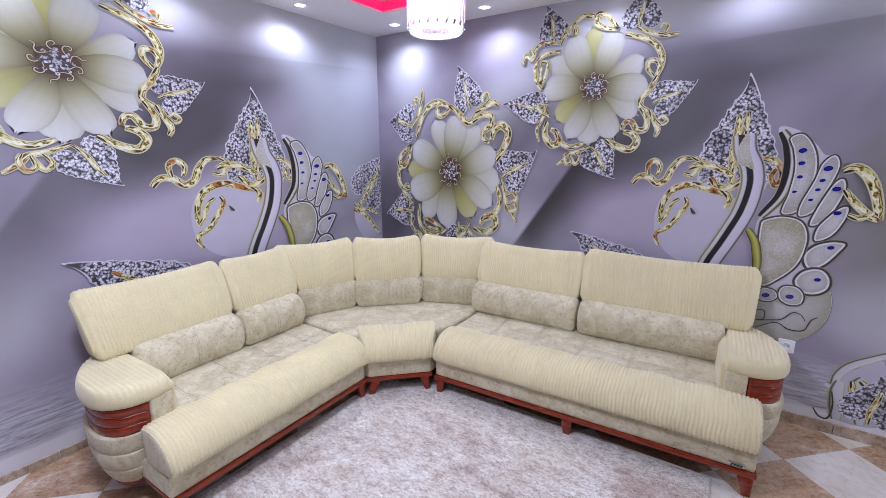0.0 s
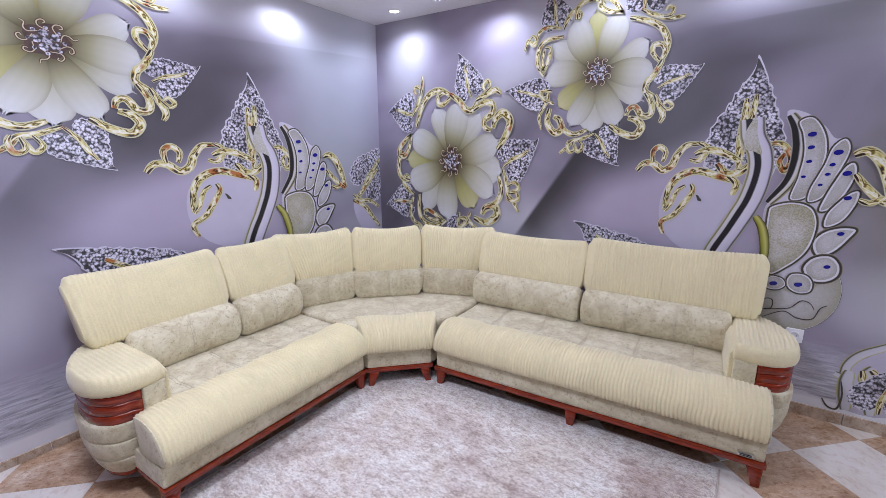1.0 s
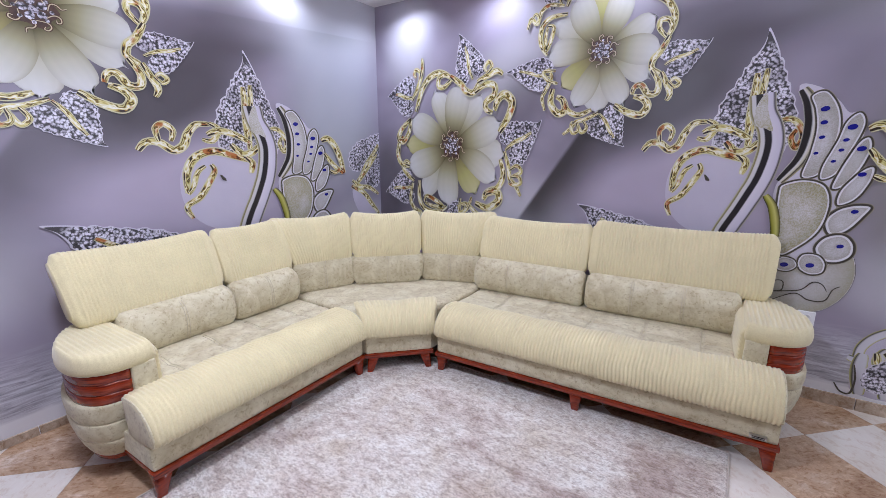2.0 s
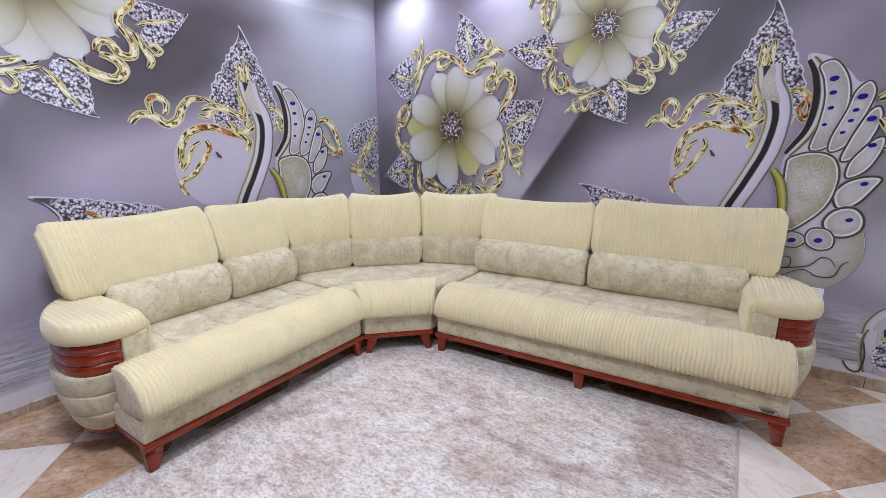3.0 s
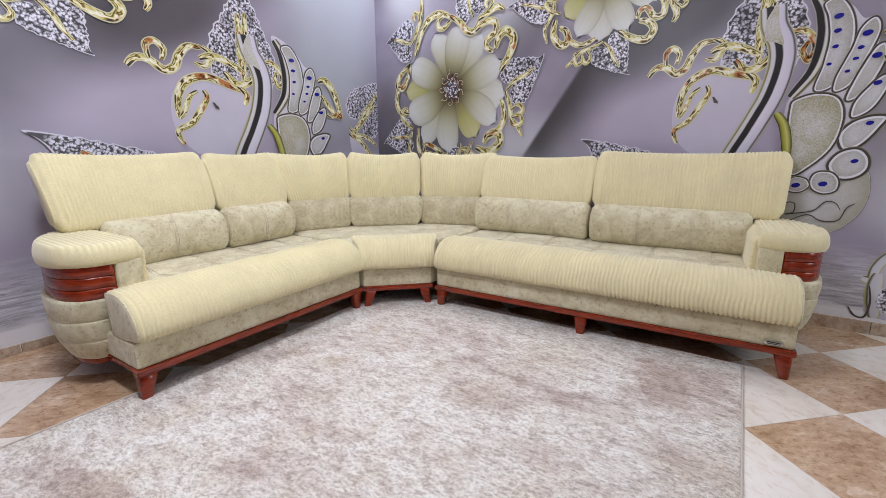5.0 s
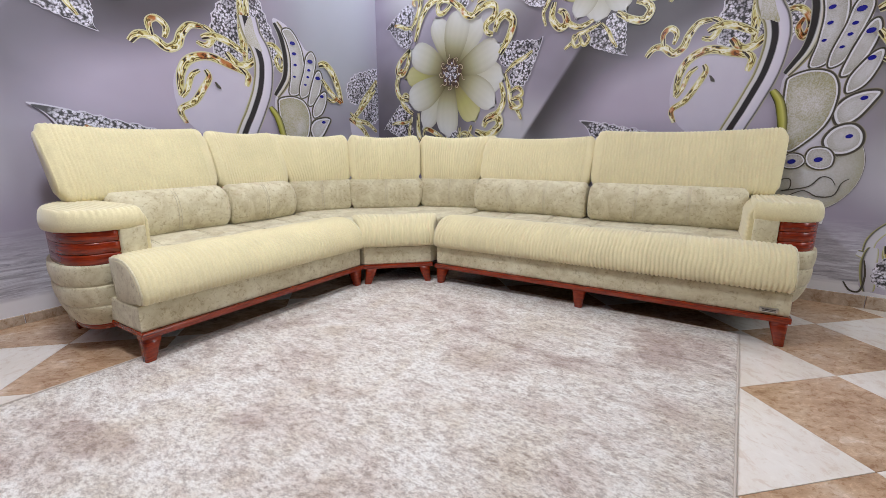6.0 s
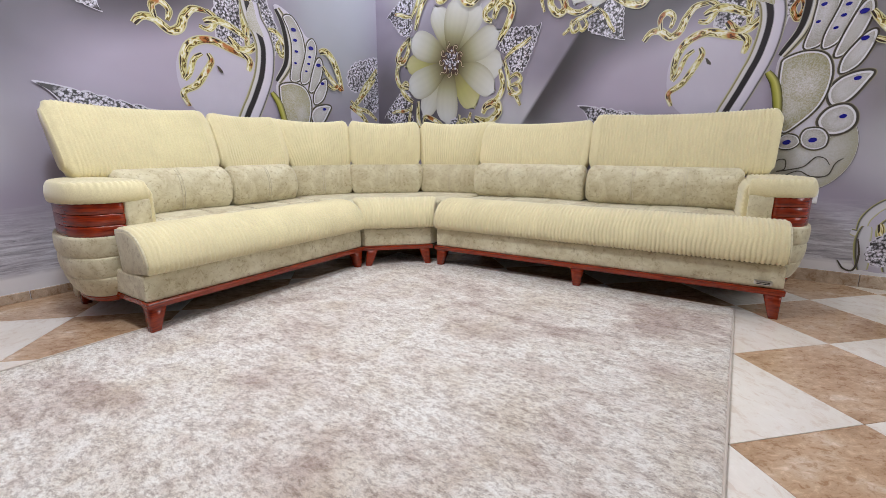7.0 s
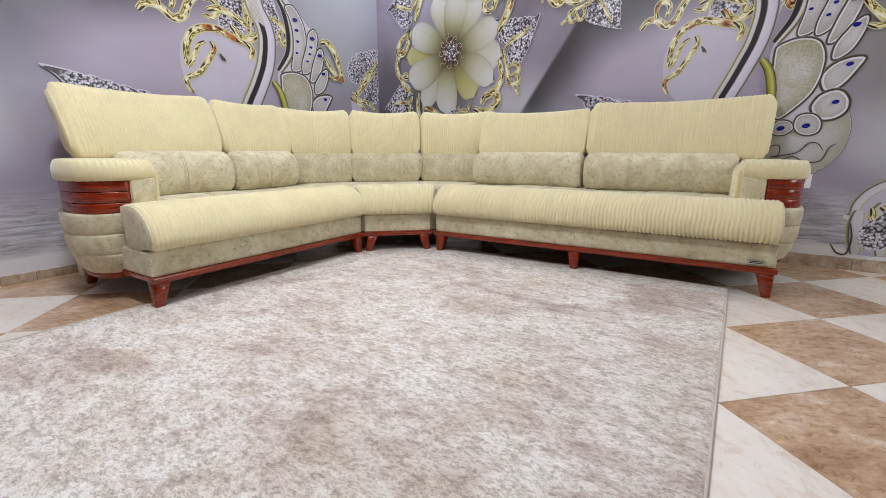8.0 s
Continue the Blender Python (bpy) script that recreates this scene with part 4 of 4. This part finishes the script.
def flower(at, tips):
    """A wide open flower: petals to the given tips, and a jewelled rosette."""
    reach = np.mean([np.linalg.norm(t) for t in tips])
    heart = [(np.array([0.21 * reach * math.cos(a), 0.21 * reach * math.sin(a)]), (0.5, 0.5)) for a in np.linspace(0, 2 * math.pi, 20, endpoint=False)]
    at.root = at.add("flower", heart, BROWN, False)
    order = [0, 4, 8, 2, 10, 6, 3, 9, 1, 5, 7, 11]
    for i in order:
        tip = np.array(tips[i])
        length = float(np.linalg.norm(tip))
        d = tip / length
        side = np.array([-d[1], d[0]])
        wide = reach * (0.18 if i == 0 else 0.222 + 0.025 * math.sin(i * 2.3))
        rows = []
        for k in range(17):
            v = k / 16
            w = wide * (0.12 + 0.88 * math.sin(math.pi * min(1, 0.5 * v / 0.70)) ** 1.1) if v < 0.70 else wide * max(0.0, 1 - ((v - 0.70) / 0.302) ** 2.4) ** 0.5
            row = []
            for j in range(9):
                a = j / 4 - 1
                notch = 0.035 * math.sin(a * 5.5 + i) * max(0, v - 0.8) * 5 * (1 - abs(a) ** 3)
                bend = 0.02 * math.sin(i * 1.7) * math.sin(math.pi * v)
                row.append((d * length * (v * (1 - 0.03 * a * a) + notch) + side * (w * a + bend), (j / 8, v)))
            rows.append(row)
        at.add("petal", rows, "GREEN" if i in (0, 4) else "PETAL", True)
    disc = [(np.array([0.205 * reach * math.cos(w) * (1 + 0.12 * math.cos(5 * w)), 0.205 * reach * math.sin(w) * (1 + 0.12 * math.cos(5 * w))]), (0.5, 0.5)) for w in np.linspace(0, 2 * math.pi, 20, endpoint=False)]
    at.add("rosette", disc, BROWN, False)
    for k in range(9):
        a = 2 * math.pi * k / 9 + 0.3
        c, s = math.cos(a), math.sin(a)
        p = [(0.12, -0.05), (0.17, 0.03), (0.225, 0.035), (0.25, -0.01), (0.225, -0.035), (0.205, -0.01)] if k % 3 else [(0.12, -0.03), (0.17, 0.04), (0.22, 0.03), (0.25, -0.02), (0.30, -0.015)]
        stroke(at, [(reach * (r * c - q * s), reach * (r * s + q * c)) for r, q in p], reach * 0.030, "CURL", "curl", True)
    for r, q, n in ((0.0, 0.048, 1), (0.09, 0.046, 5), (0.155, 0.022, 8)):
        for k in range(n):
            a = 2 * math.pi * k / n + r * 20
            x, y = reach * r * math.cos(a), reach * r * math.sin(a)
            at.add("jewel", [(np.array([x + reach * q * math.cos(b), y + reach * q * math.sin(b)]), (0.5, 0.5)) for b in np.linspace(0, 2 * math.pi, 9, endpoint=False)], JEWEL, False)
            at.layer -= 1
    at.layer += 1


def flower_motif(at):
    flower(at, [(-0.032, 0.405), (-0.187, 0.368), (-0.347, 0.223), (-0.388, 0.000), (-0.268, -0.218), (-0.172, -0.360), (-0.017, -0.409), (0.162, -0.363), (0.311, -0.208), (0.366, -0.044), (0.318, 0.164), (0.129, 0.362)])
    leaf(at, [(0.402, -0.132), (0.652, -0.027)], 0.115)
    leaf(at, [(0.017, -0.425), (0.175, -0.656)], 0.13)
    leaf(at, [(-0.372, -0.132), (-0.709, -0.056)], 0.12)
    leaf(at, [(-0.298, 0.337), (-0.356, 0.597)], 0.12)
    leaf(at, [(0.272, 0.356), (0.290, 0.590)], 0.13)
    scroll(at, [(0.184, 0.320), (0.299, 0.284), (0.379, 0.233), (0.420, 0.160), (0.420, 0.092), (0.393, 0.025)], 0.030)
    scroll(at, [(0.250, 0.359), (0.330, 0.314), (0.420, 0.282), (0.507, 0.284)], 0.022)
    scroll(at, [(0.385, 0.300), (0.425, 0.301), (0.438, 0.333), (0.410, 0.350), (0.393, 0.326)], 0.018)
    scroll(at, [(0.393, 0.025), (0.343, 0.085), (0.348, 0.133), (0.396, 0.129), (0.415, 0.078), (0.393, 0.025)], 0.024)
    scroll(at, [(0.406, 0.038), (0.366, -0.044), (0.325, -0.091), (0.320, -0.149), (0.373, -0.181)], 0.030)
    scroll(at, [(0.321, -0.157), (0.367, -0.232), (0.363, -0.298), (0.313, -0.304), (0.268, -0.247), (0.228, -0.257), (0.214, -0.302)], 0.030)
    scroll(at, [(0.379, -0.174), (0.413, -0.241), (0.441, -0.307), (0.425, -0.354)], 0.026)
    scroll(at, [(0.427, -0.241), (0.465, -0.271), (0.489, -0.247), (0.459, -0.220), (0.434, -0.241)], 0.018)
    scroll(at, [(0.108, -0.362), (0.201, -0.417), (0.278, -0.433), (0.317, -0.380), (0.287, -0.334), (0.226, -0.314)], 0.036)
    scroll(at, [(-0.330, -0.224), (-0.343, -0.324), (-0.284, -0.400), (-0.232, -0.376), (-0.254, -0.309), (-0.300, -0.283)], 0.038)
    scroll(at, [(-0.259, -0.301), (-0.210, -0.384), (-0.134, -0.417), (-0.044, -0.385)], 0.028)
    scroll(at, [(0.007, -0.409), (-0.081, -0.450), (-0.148, -0.467), (-0.180, -0.509), (-0.239, -0.553)], 0.022)
    scroll(at, [(-0.097, -0.458), (-0.068, -0.508), (-0.100, -0.541), (-0.129, -0.492), (-0.139, -0.467)], 0.018)
    scroll(at, [(-0.139, -0.471), (-0.127, -0.525), (-0.164, -0.543), (-0.181, -0.492), (-0.170, -0.459)], 0.018)
    scroll(at, [(-0.251, 0.263), (-0.375, 0.254), (-0.434, 0.197), (-0.438, 0.093), (-0.388, 0.008)], 0.026)
    scroll(at, [(-0.390, 0.208), (-0.345, 0.188), (-0.366, 0.099), (-0.399, 0.041), (-0.404, 0.130), (-0.390, 0.200)], 0.022)
    scroll(at, [(-0.545, 0.199), (-0.520, 0.269), (-0.472, 0.232), (-0.440, 0.308), (-0.380, 0.340), (-0.276, 0.319)], 0.022)
    scroll(at, [(-0.511, 0.268), (-0.485, 0.297), (-0.456, 0.262), (-0.491, 0.234)], 0.016)
    scroll(at, [(-0.258, 0.310), (-0.229, 0.374), (-0.183, 0.419), (-0.140, 0.391), (-0.154, 0.356)], 0.024)
    scroll(at, [(-0.170, 0.359), (-0.160, 0.438), (-0.099, 0.473), (-0.021, 0.461), (0.020, 0.426)], 0.026)
    scroll(at, [(0.137, 0.361), (0.063, 0.448), (0.001, 0.472), (-0.010, 0.424), (0.046, 0.380), (0.137, 0.361)], 0.028)
    scroll(at, [(-0.374, -0.082), (-0.344, -0.149), (-0.384, -0.231), (-0.409, -0.289), (-0.386, -0.375)], 0.020)
    scroll(at, [(-0.315, -0.102), (-0.405, -0.105), (-0.370, -0.165), (-0.296, -0.192)], 0.020)


def plume_motif(at):
    pale(at, [(-0.481, -0.081), (-0.352, -0.017), (-0.197, -0.053), (-0.077, -0.081), (-0.023, -0.221), (-0.113, -0.409), (-0.243, -0.536), (-0.402, -0.495), (-0.504, -0.379), (-0.527, -0.221)], 'BODY')
    leaf(at, [(-0.111, -0.005), (-0.054, 0.654)], 0.21)
    scroll(at, [(-0.119, 0.058), (-0.123, 0.187), (-0.117, 0.323), (-0.119, 0.423)], 0.030)
    scroll(at, [(-0.694, -0.018), (-0.654, 0.031), (-0.596, 0.033), (-0.534, -0.010), (-0.482, 0.022), (-0.455, 0.091), (-0.407, 0.151), (-0.336, 0.160)], 0.034)
    scroll(at, [(-0.596, 0.041), (-0.603, 0.110), (-0.564, 0.141), (-0.525, 0.104), (-0.540, 0.043)], 0.026)
    scroll(at, [(-0.337, 0.167), (-0.288, 0.132), (-0.328, 0.058), (-0.384, 0.063)], 0.026)
    scroll(at, [(-0.355, 0.094), (-0.287, 0.124), (-0.198, 0.105), (-0.107, 0.059)], 0.032)
    scroll(at, [(-0.227, 0.040), (-0.161, -0.022), (-0.099, -0.004), (-0.057, 0.040)], 0.036)
    scroll(at, [(-0.122, -0.063), (-0.205, -0.039), (-0.330, -0.008), (-0.433, -0.051), (-0.485, -0.147), (-0.493, -0.273)], 0.036)
    scroll(at, [(-0.143, -0.042), (-0.107, -0.083), (-0.123, -0.150)], 0.030)
    scroll(at, [(-0.354, -0.092), (-0.339, -0.136), (-0.381, -0.216), (-0.434, -0.299), (-0.506, -0.355), (-0.484, -0.433)], 0.028)
    scroll(at, [(-0.386, -0.102), (-0.430, -0.143), (-0.462, -0.231), (-0.492, -0.281)], 0.022)
    scroll(at, [(0.009, 0.145), (0.062, 0.166), (0.109, 0.140), (0.141, 0.068), (0.117, 0.006), (0.088, 0.059), (0.108, 0.107)], 0.026)
    neck(at, [(-0.080, 0.306), (-0.061, 0.205), (-0.015, 0.110), (0.000, 0.000), (-0.025, -0.163), (-0.088, -0.330), (-0.162, -0.500), (-0.200, -0.624)], 0.13)
    curl(at, [(-0.058, 0.312), (-0.100, 0.232), (-0.093, 0.136), (-0.044, 0.116), (-0.002, 0.104), (-0.039, 0.211)])
    pale(at, [(0.084, 0.338), (0.177, 0.327), (0.265, 0.255), (0.317, 0.191), (0.367, 0.195), (0.398, 0.133), (0.376, -0.032), (0.350, -0.164), (0.343, -0.351), (0.329, -0.502), (0.271, -0.631), (0.189, -0.709), (0.112, -0.658), (0.071, -0.449), (0.055, -0.215), (0.121, -0.112), (0.153, 0.025), (0.137, 0.167)], 'WHITE')
    rounded(at, [(0.101, -0.659), (0.225, -0.681), (0.351, -0.646), (0.442, -0.563), (0.483, -0.664), (0.468, -0.786), (0.401, -0.889), (0.312, -0.938), (0.193, -0.936), (0.111, -0.860)], 'OLIVE', 0.003)
    stroke(at, [(0.102, 0.322), (0.147, 0.245), (0.172, 0.108), (0.152, -0.046), (0.068, -0.184)], 0.075, 'EDGE')
    rounded(at, [(0.147, 0.283), (0.211, 0.302), (0.277, 0.200), (0.292, 0.063), (0.259, -0.093), (0.226, -0.149), (0.166, -0.148), (0.186, -0.024), (0.193, 0.109), (0.173, 0.213)], 'SPECK', 0.012)
    rounded(at, [(0.315, 0.144), (0.362, 0.189), (0.391, 0.127), (0.361, 0.005), (0.316, -0.128), (0.254, -0.164), (0.249, -0.094), (0.291, 0.041)], 'SPECK', 0.012)
    rounded(at, [(0.389, 0.045), (0.421, 0.059), (0.435, -0.003), (0.404, -0.115), (0.352, -0.199), (0.308, -0.210), (0.322, -0.135), (0.356, -0.027)], 'SPECK', 0.014)
    rounded(at, [(0.431, -0.100), (0.464, -0.097), (0.458, -0.175), (0.413, -0.266), (0.347, -0.300), (0.346, -0.226), (0.390, -0.149)], 'SPECK', 0.014)
    rounded(at, [(0.484, -0.299), (0.469, -0.345), (0.404, -0.443), (0.338, -0.464), (0.312, -0.394), (0.347, -0.331), (0.419, -0.298)], 'SPECK', 0.018)
    rounded(at, [(0.291, -0.552), (0.326, -0.486), (0.397, -0.463), (0.448, -0.509), (0.449, -0.575), (0.397, -0.618), (0.331, -0.615)], 'SPECK', 0.018)
    rounded(at, [(0.224, -0.639), (0.244, -0.594), (0.307, -0.591), (0.346, -0.633), (0.342, -0.689), (0.293, -0.708), (0.242, -0.686)], 'SPECK', 0.012)
    rounded(at, [(0.114, -0.672), (0.146, -0.623), (0.201, -0.629), (0.223, -0.668), (0.190, -0.702), (0.141, -0.703)], 'SPECK', 0.010)
    rounded(at, [(0.091, -0.199), (0.190, -0.170), (0.278, -0.200), (0.314, -0.305), (0.286, -0.457), (0.203, -0.565), (0.133, -0.611), (0.095, -0.499), (0.081, -0.361), (0.076, -0.248)], 'PALM', 0.014)
    gem(at, [(0.214, 0.213)], 0.032)
    gem(at, [(0.220, 0.142)], 0.026)
    gem(at, [(0.223, 0.064)], 0.022)
    gem(at, [(0.210, -0.022)], 0.018)
    gem(at, [(0.342, 0.116)], 0.034)
    gem(at, [(0.327, 0.049)], 0.022)
    gem(at, [(0.315, -0.004)], 0.020)
    gem(at, [(0.291, -0.064)], 0.018)
    gem(at, [(0.396, 0.004)], 0.032)
    gem(at, [(0.421, -0.130)], 0.028)
    gem(at, [(0.424, -0.330)], 0.026)
    gem(at, [(0.395, -0.527)], 0.026)
    gem(at, [(0.282, -0.654)], 0.032)
    gem(at, [(0.163, -0.667)], 0.032)
    scroll(at, [(0.112, -0.826), (0.133, -0.771), (0.172, -0.770), (0.174, -0.821), (0.137, -0.836), (0.202, -0.823), (0.265, -0.803), (0.310, -0.751), (0.353, -0.757), (0.379, -0.794)], 0.0045, 'INK')
    scroll(at, [(0.138, -0.888), (0.236, -0.831), (0.305, -0.860), (0.377, -0.851), (0.403, -0.782), (0.433, -0.755)], 0.0045, 'INK')
    scroll(at, [(0.409, 0.102), (0.467, 0.123), (0.526, 0.069), (0.570, -0.033), (0.599, -0.155)], 0.040)
    scroll(at, [(0.430, 0.003), (0.489, -0.070), (0.549, -0.128), (0.595, -0.156)], 0.030)
    scroll(at, [(0.466, -0.136), (0.516, -0.150), (0.568, -0.114)], 0.024)
    scroll(at, [(0.015, -0.266), (0.061, -0.338), (0.090, -0.464), (0.088, -0.571)], 0.034, 'LIME')
    at.add("eye", [(p, (0.5, 0.5)) for p in ([-0.318, -0.158], [-0.306, -0.160], [-0.284, -0.186], [-0.282, -0.200], [-0.304, -0.194])], "INK", False)
    leaf(at, [(-0.599, -0.749), (-1.084, -0.370)], 0.20)


def arch_motif(at):
    pale(at, [(0.573, -1.202), (0.594, -1.100), (0.657, -1.025), (0.761, -0.958), (0.825, -1.336), (0.584, -1.372)], 'BODY')
    scroll(at, [(0.531, -1.162), (0.568, -1.165), (0.581, -1.086), (0.630, -1.011), (0.706, -0.953), (0.799, -0.884)], 0.035, 'PEARL')
    scroll(at, [(0.612, -1.381), (0.589, -1.235), (0.593, -1.127)], 0.05, 'PEARL')
    scroll(at, [(0.719, -1.378), (0.696, -1.235), (0.667, -1.147), (0.691, -1.081)], 0.05, 'PEARL')
    scroll(at, [(0.646, -1.110), (0.665, -1.170), (0.699, -1.196), (0.695, -1.138)], 0.03)
    scroll(at, [(0.681, -1.098), (0.738, -1.146), (0.778, -1.169), (0.820, -1.140)], 0.035)
    scroll(at, [(0.498, -1.337), (0.532, -1.384), (0.575, -1.383), (0.585, -1.294), (0.568, -1.203)], 0.007, 'INK')
    leaf(at, [(0.753, -1.346), (0.791, -1.038)], 0.16)


wall_right.data.materials[0] = wallpaper("lilac_mural_paper_right", "X", 1.0, 0.0)
wall_left.data.materials[0] = wallpaper("lilac_mural_paper_left", "Y", 1.19, 1.94)
plume_motif(Place(wall_right, "X", (0.148, 1.465), ((0.977, 0.003), (-0.004, 0.991))))
flower_motif(Place(wall_right, "X", (-0.841, 2.101), ((0.986, -0.001), (0.006, 0.976))))
flower_motif(Place(wall_right, "X", (-2.033, 1.485), ((0.089, -1.211), (1.344, 0.123))))
arch_motif(Place(wall_right, "X", (0.144, 1.451), ((0.98, 0.0), (0.0, 0.98))))
plume_motif(Place(wall_left, "Y", (2.118, 1.440), ((1.211, -0.009), (-0.050, 1.011))))
flower_motif(Place(wall_left, "Y", (0.928, 2.117), ((1.162, 0.032), (-0.012, 0.994))))
spray = Place(wall_left, "Y", (3.088, 1.1))
pale(spray, [(-0.13, 0.02), (0.0, -0.06), (0.1, -0.16), (0.14, -0.25), (0.0, -0.28), (-0.12, -0.12)], "BODY")
leaf(spray, [(-0.02, 0.12), (0.33, 0.52)], 0.24)
scroll(spray, [(0.19, 0.31), (0.08, 0.2), (-0.05, 0.08), (-0.12, 0.03)], 0.035)
scroll(spray, [(-0.15, 0.03), (0.0, -0.04), (0.1, -0.15), (0.2, -0.26)], 0.035)
scroll(spray, [(-0.14, 0.08), (-0.04, 0.02), (0.08, 0.0), (0.2, -0.07)], 0.03)

# ---- skirting and floor tiles ----
SKIRT = marble("beige_skirting_marble", [(0.3, (0.44, 0.33, 0.24)), (0.7, (0.6, 0.49, 0.38))], 4.0)
skirting = tagged(new("baseboard"), "beige marble skirting tiles", "baseboard", kind="structure")
bm_a, bm_b = slab(0.002, 0.448, 0, 0.012, 0, 0.072, 0.002), slab(0, 0.012, 0.002, 0.448, 0, 0.048, 0.002)
base_a, base_b = part("skirting_tile", bm_a, SKIRT, skirting, "", False), part("skirting_tile", bm_b, SKIRT, skirting, "", False)
base_a.location, base_b.location = (WX, WY - 0.012, 0), (WX, WY - 0.46, 0)
for k in range(1, 11):
    o = new("skirting_tile", base_a.data)
    o.parent, o.location = skirting, (WX + 0.45 * k, WY - 0.012, 0)
    o = new("skirting_tile", base_b.data)
    o.parent, o.location = skirting, (WX, WY - 0.46 - 0.45 * k, 0)

TILE, T0X, T0Y = 0.45, 0.485, 1.92
half = TILE / math.sqrt(2)
me_tile = {}
for dark in (True, False):
    bm = slab(-TILE / 2 + 0.001, TILE / 2 - 0.001, -TILE / 2 + 0.001, TILE / 2 - 0.001, -0.008, 0, 0.001)
    me = bpy.data.meshes.new("floor_tile")
    bm.to_mesh(me)
    bm.free()
    me.materials.append(BROWN_TILE if dark else CREAM_TILE)
    me_tile[dark] = me
for i in range(-14, 8):
    for j in range(-16, 8):
        if (i + j) % 2:
            continue
        x, y = T0X + half * i, T0Y + half * j
        if WX - 0.3 < x < EX + 0.3 and SY - 0.1 < y < WY + 0.3:
            o = new("floor_tile", me_tile[i % 2 == 0])
            o.parent, o.matrix_basis = floor, pose(x, y, 0, 0, 0, 45 + 90 * ((i + 2 * j) % 4))
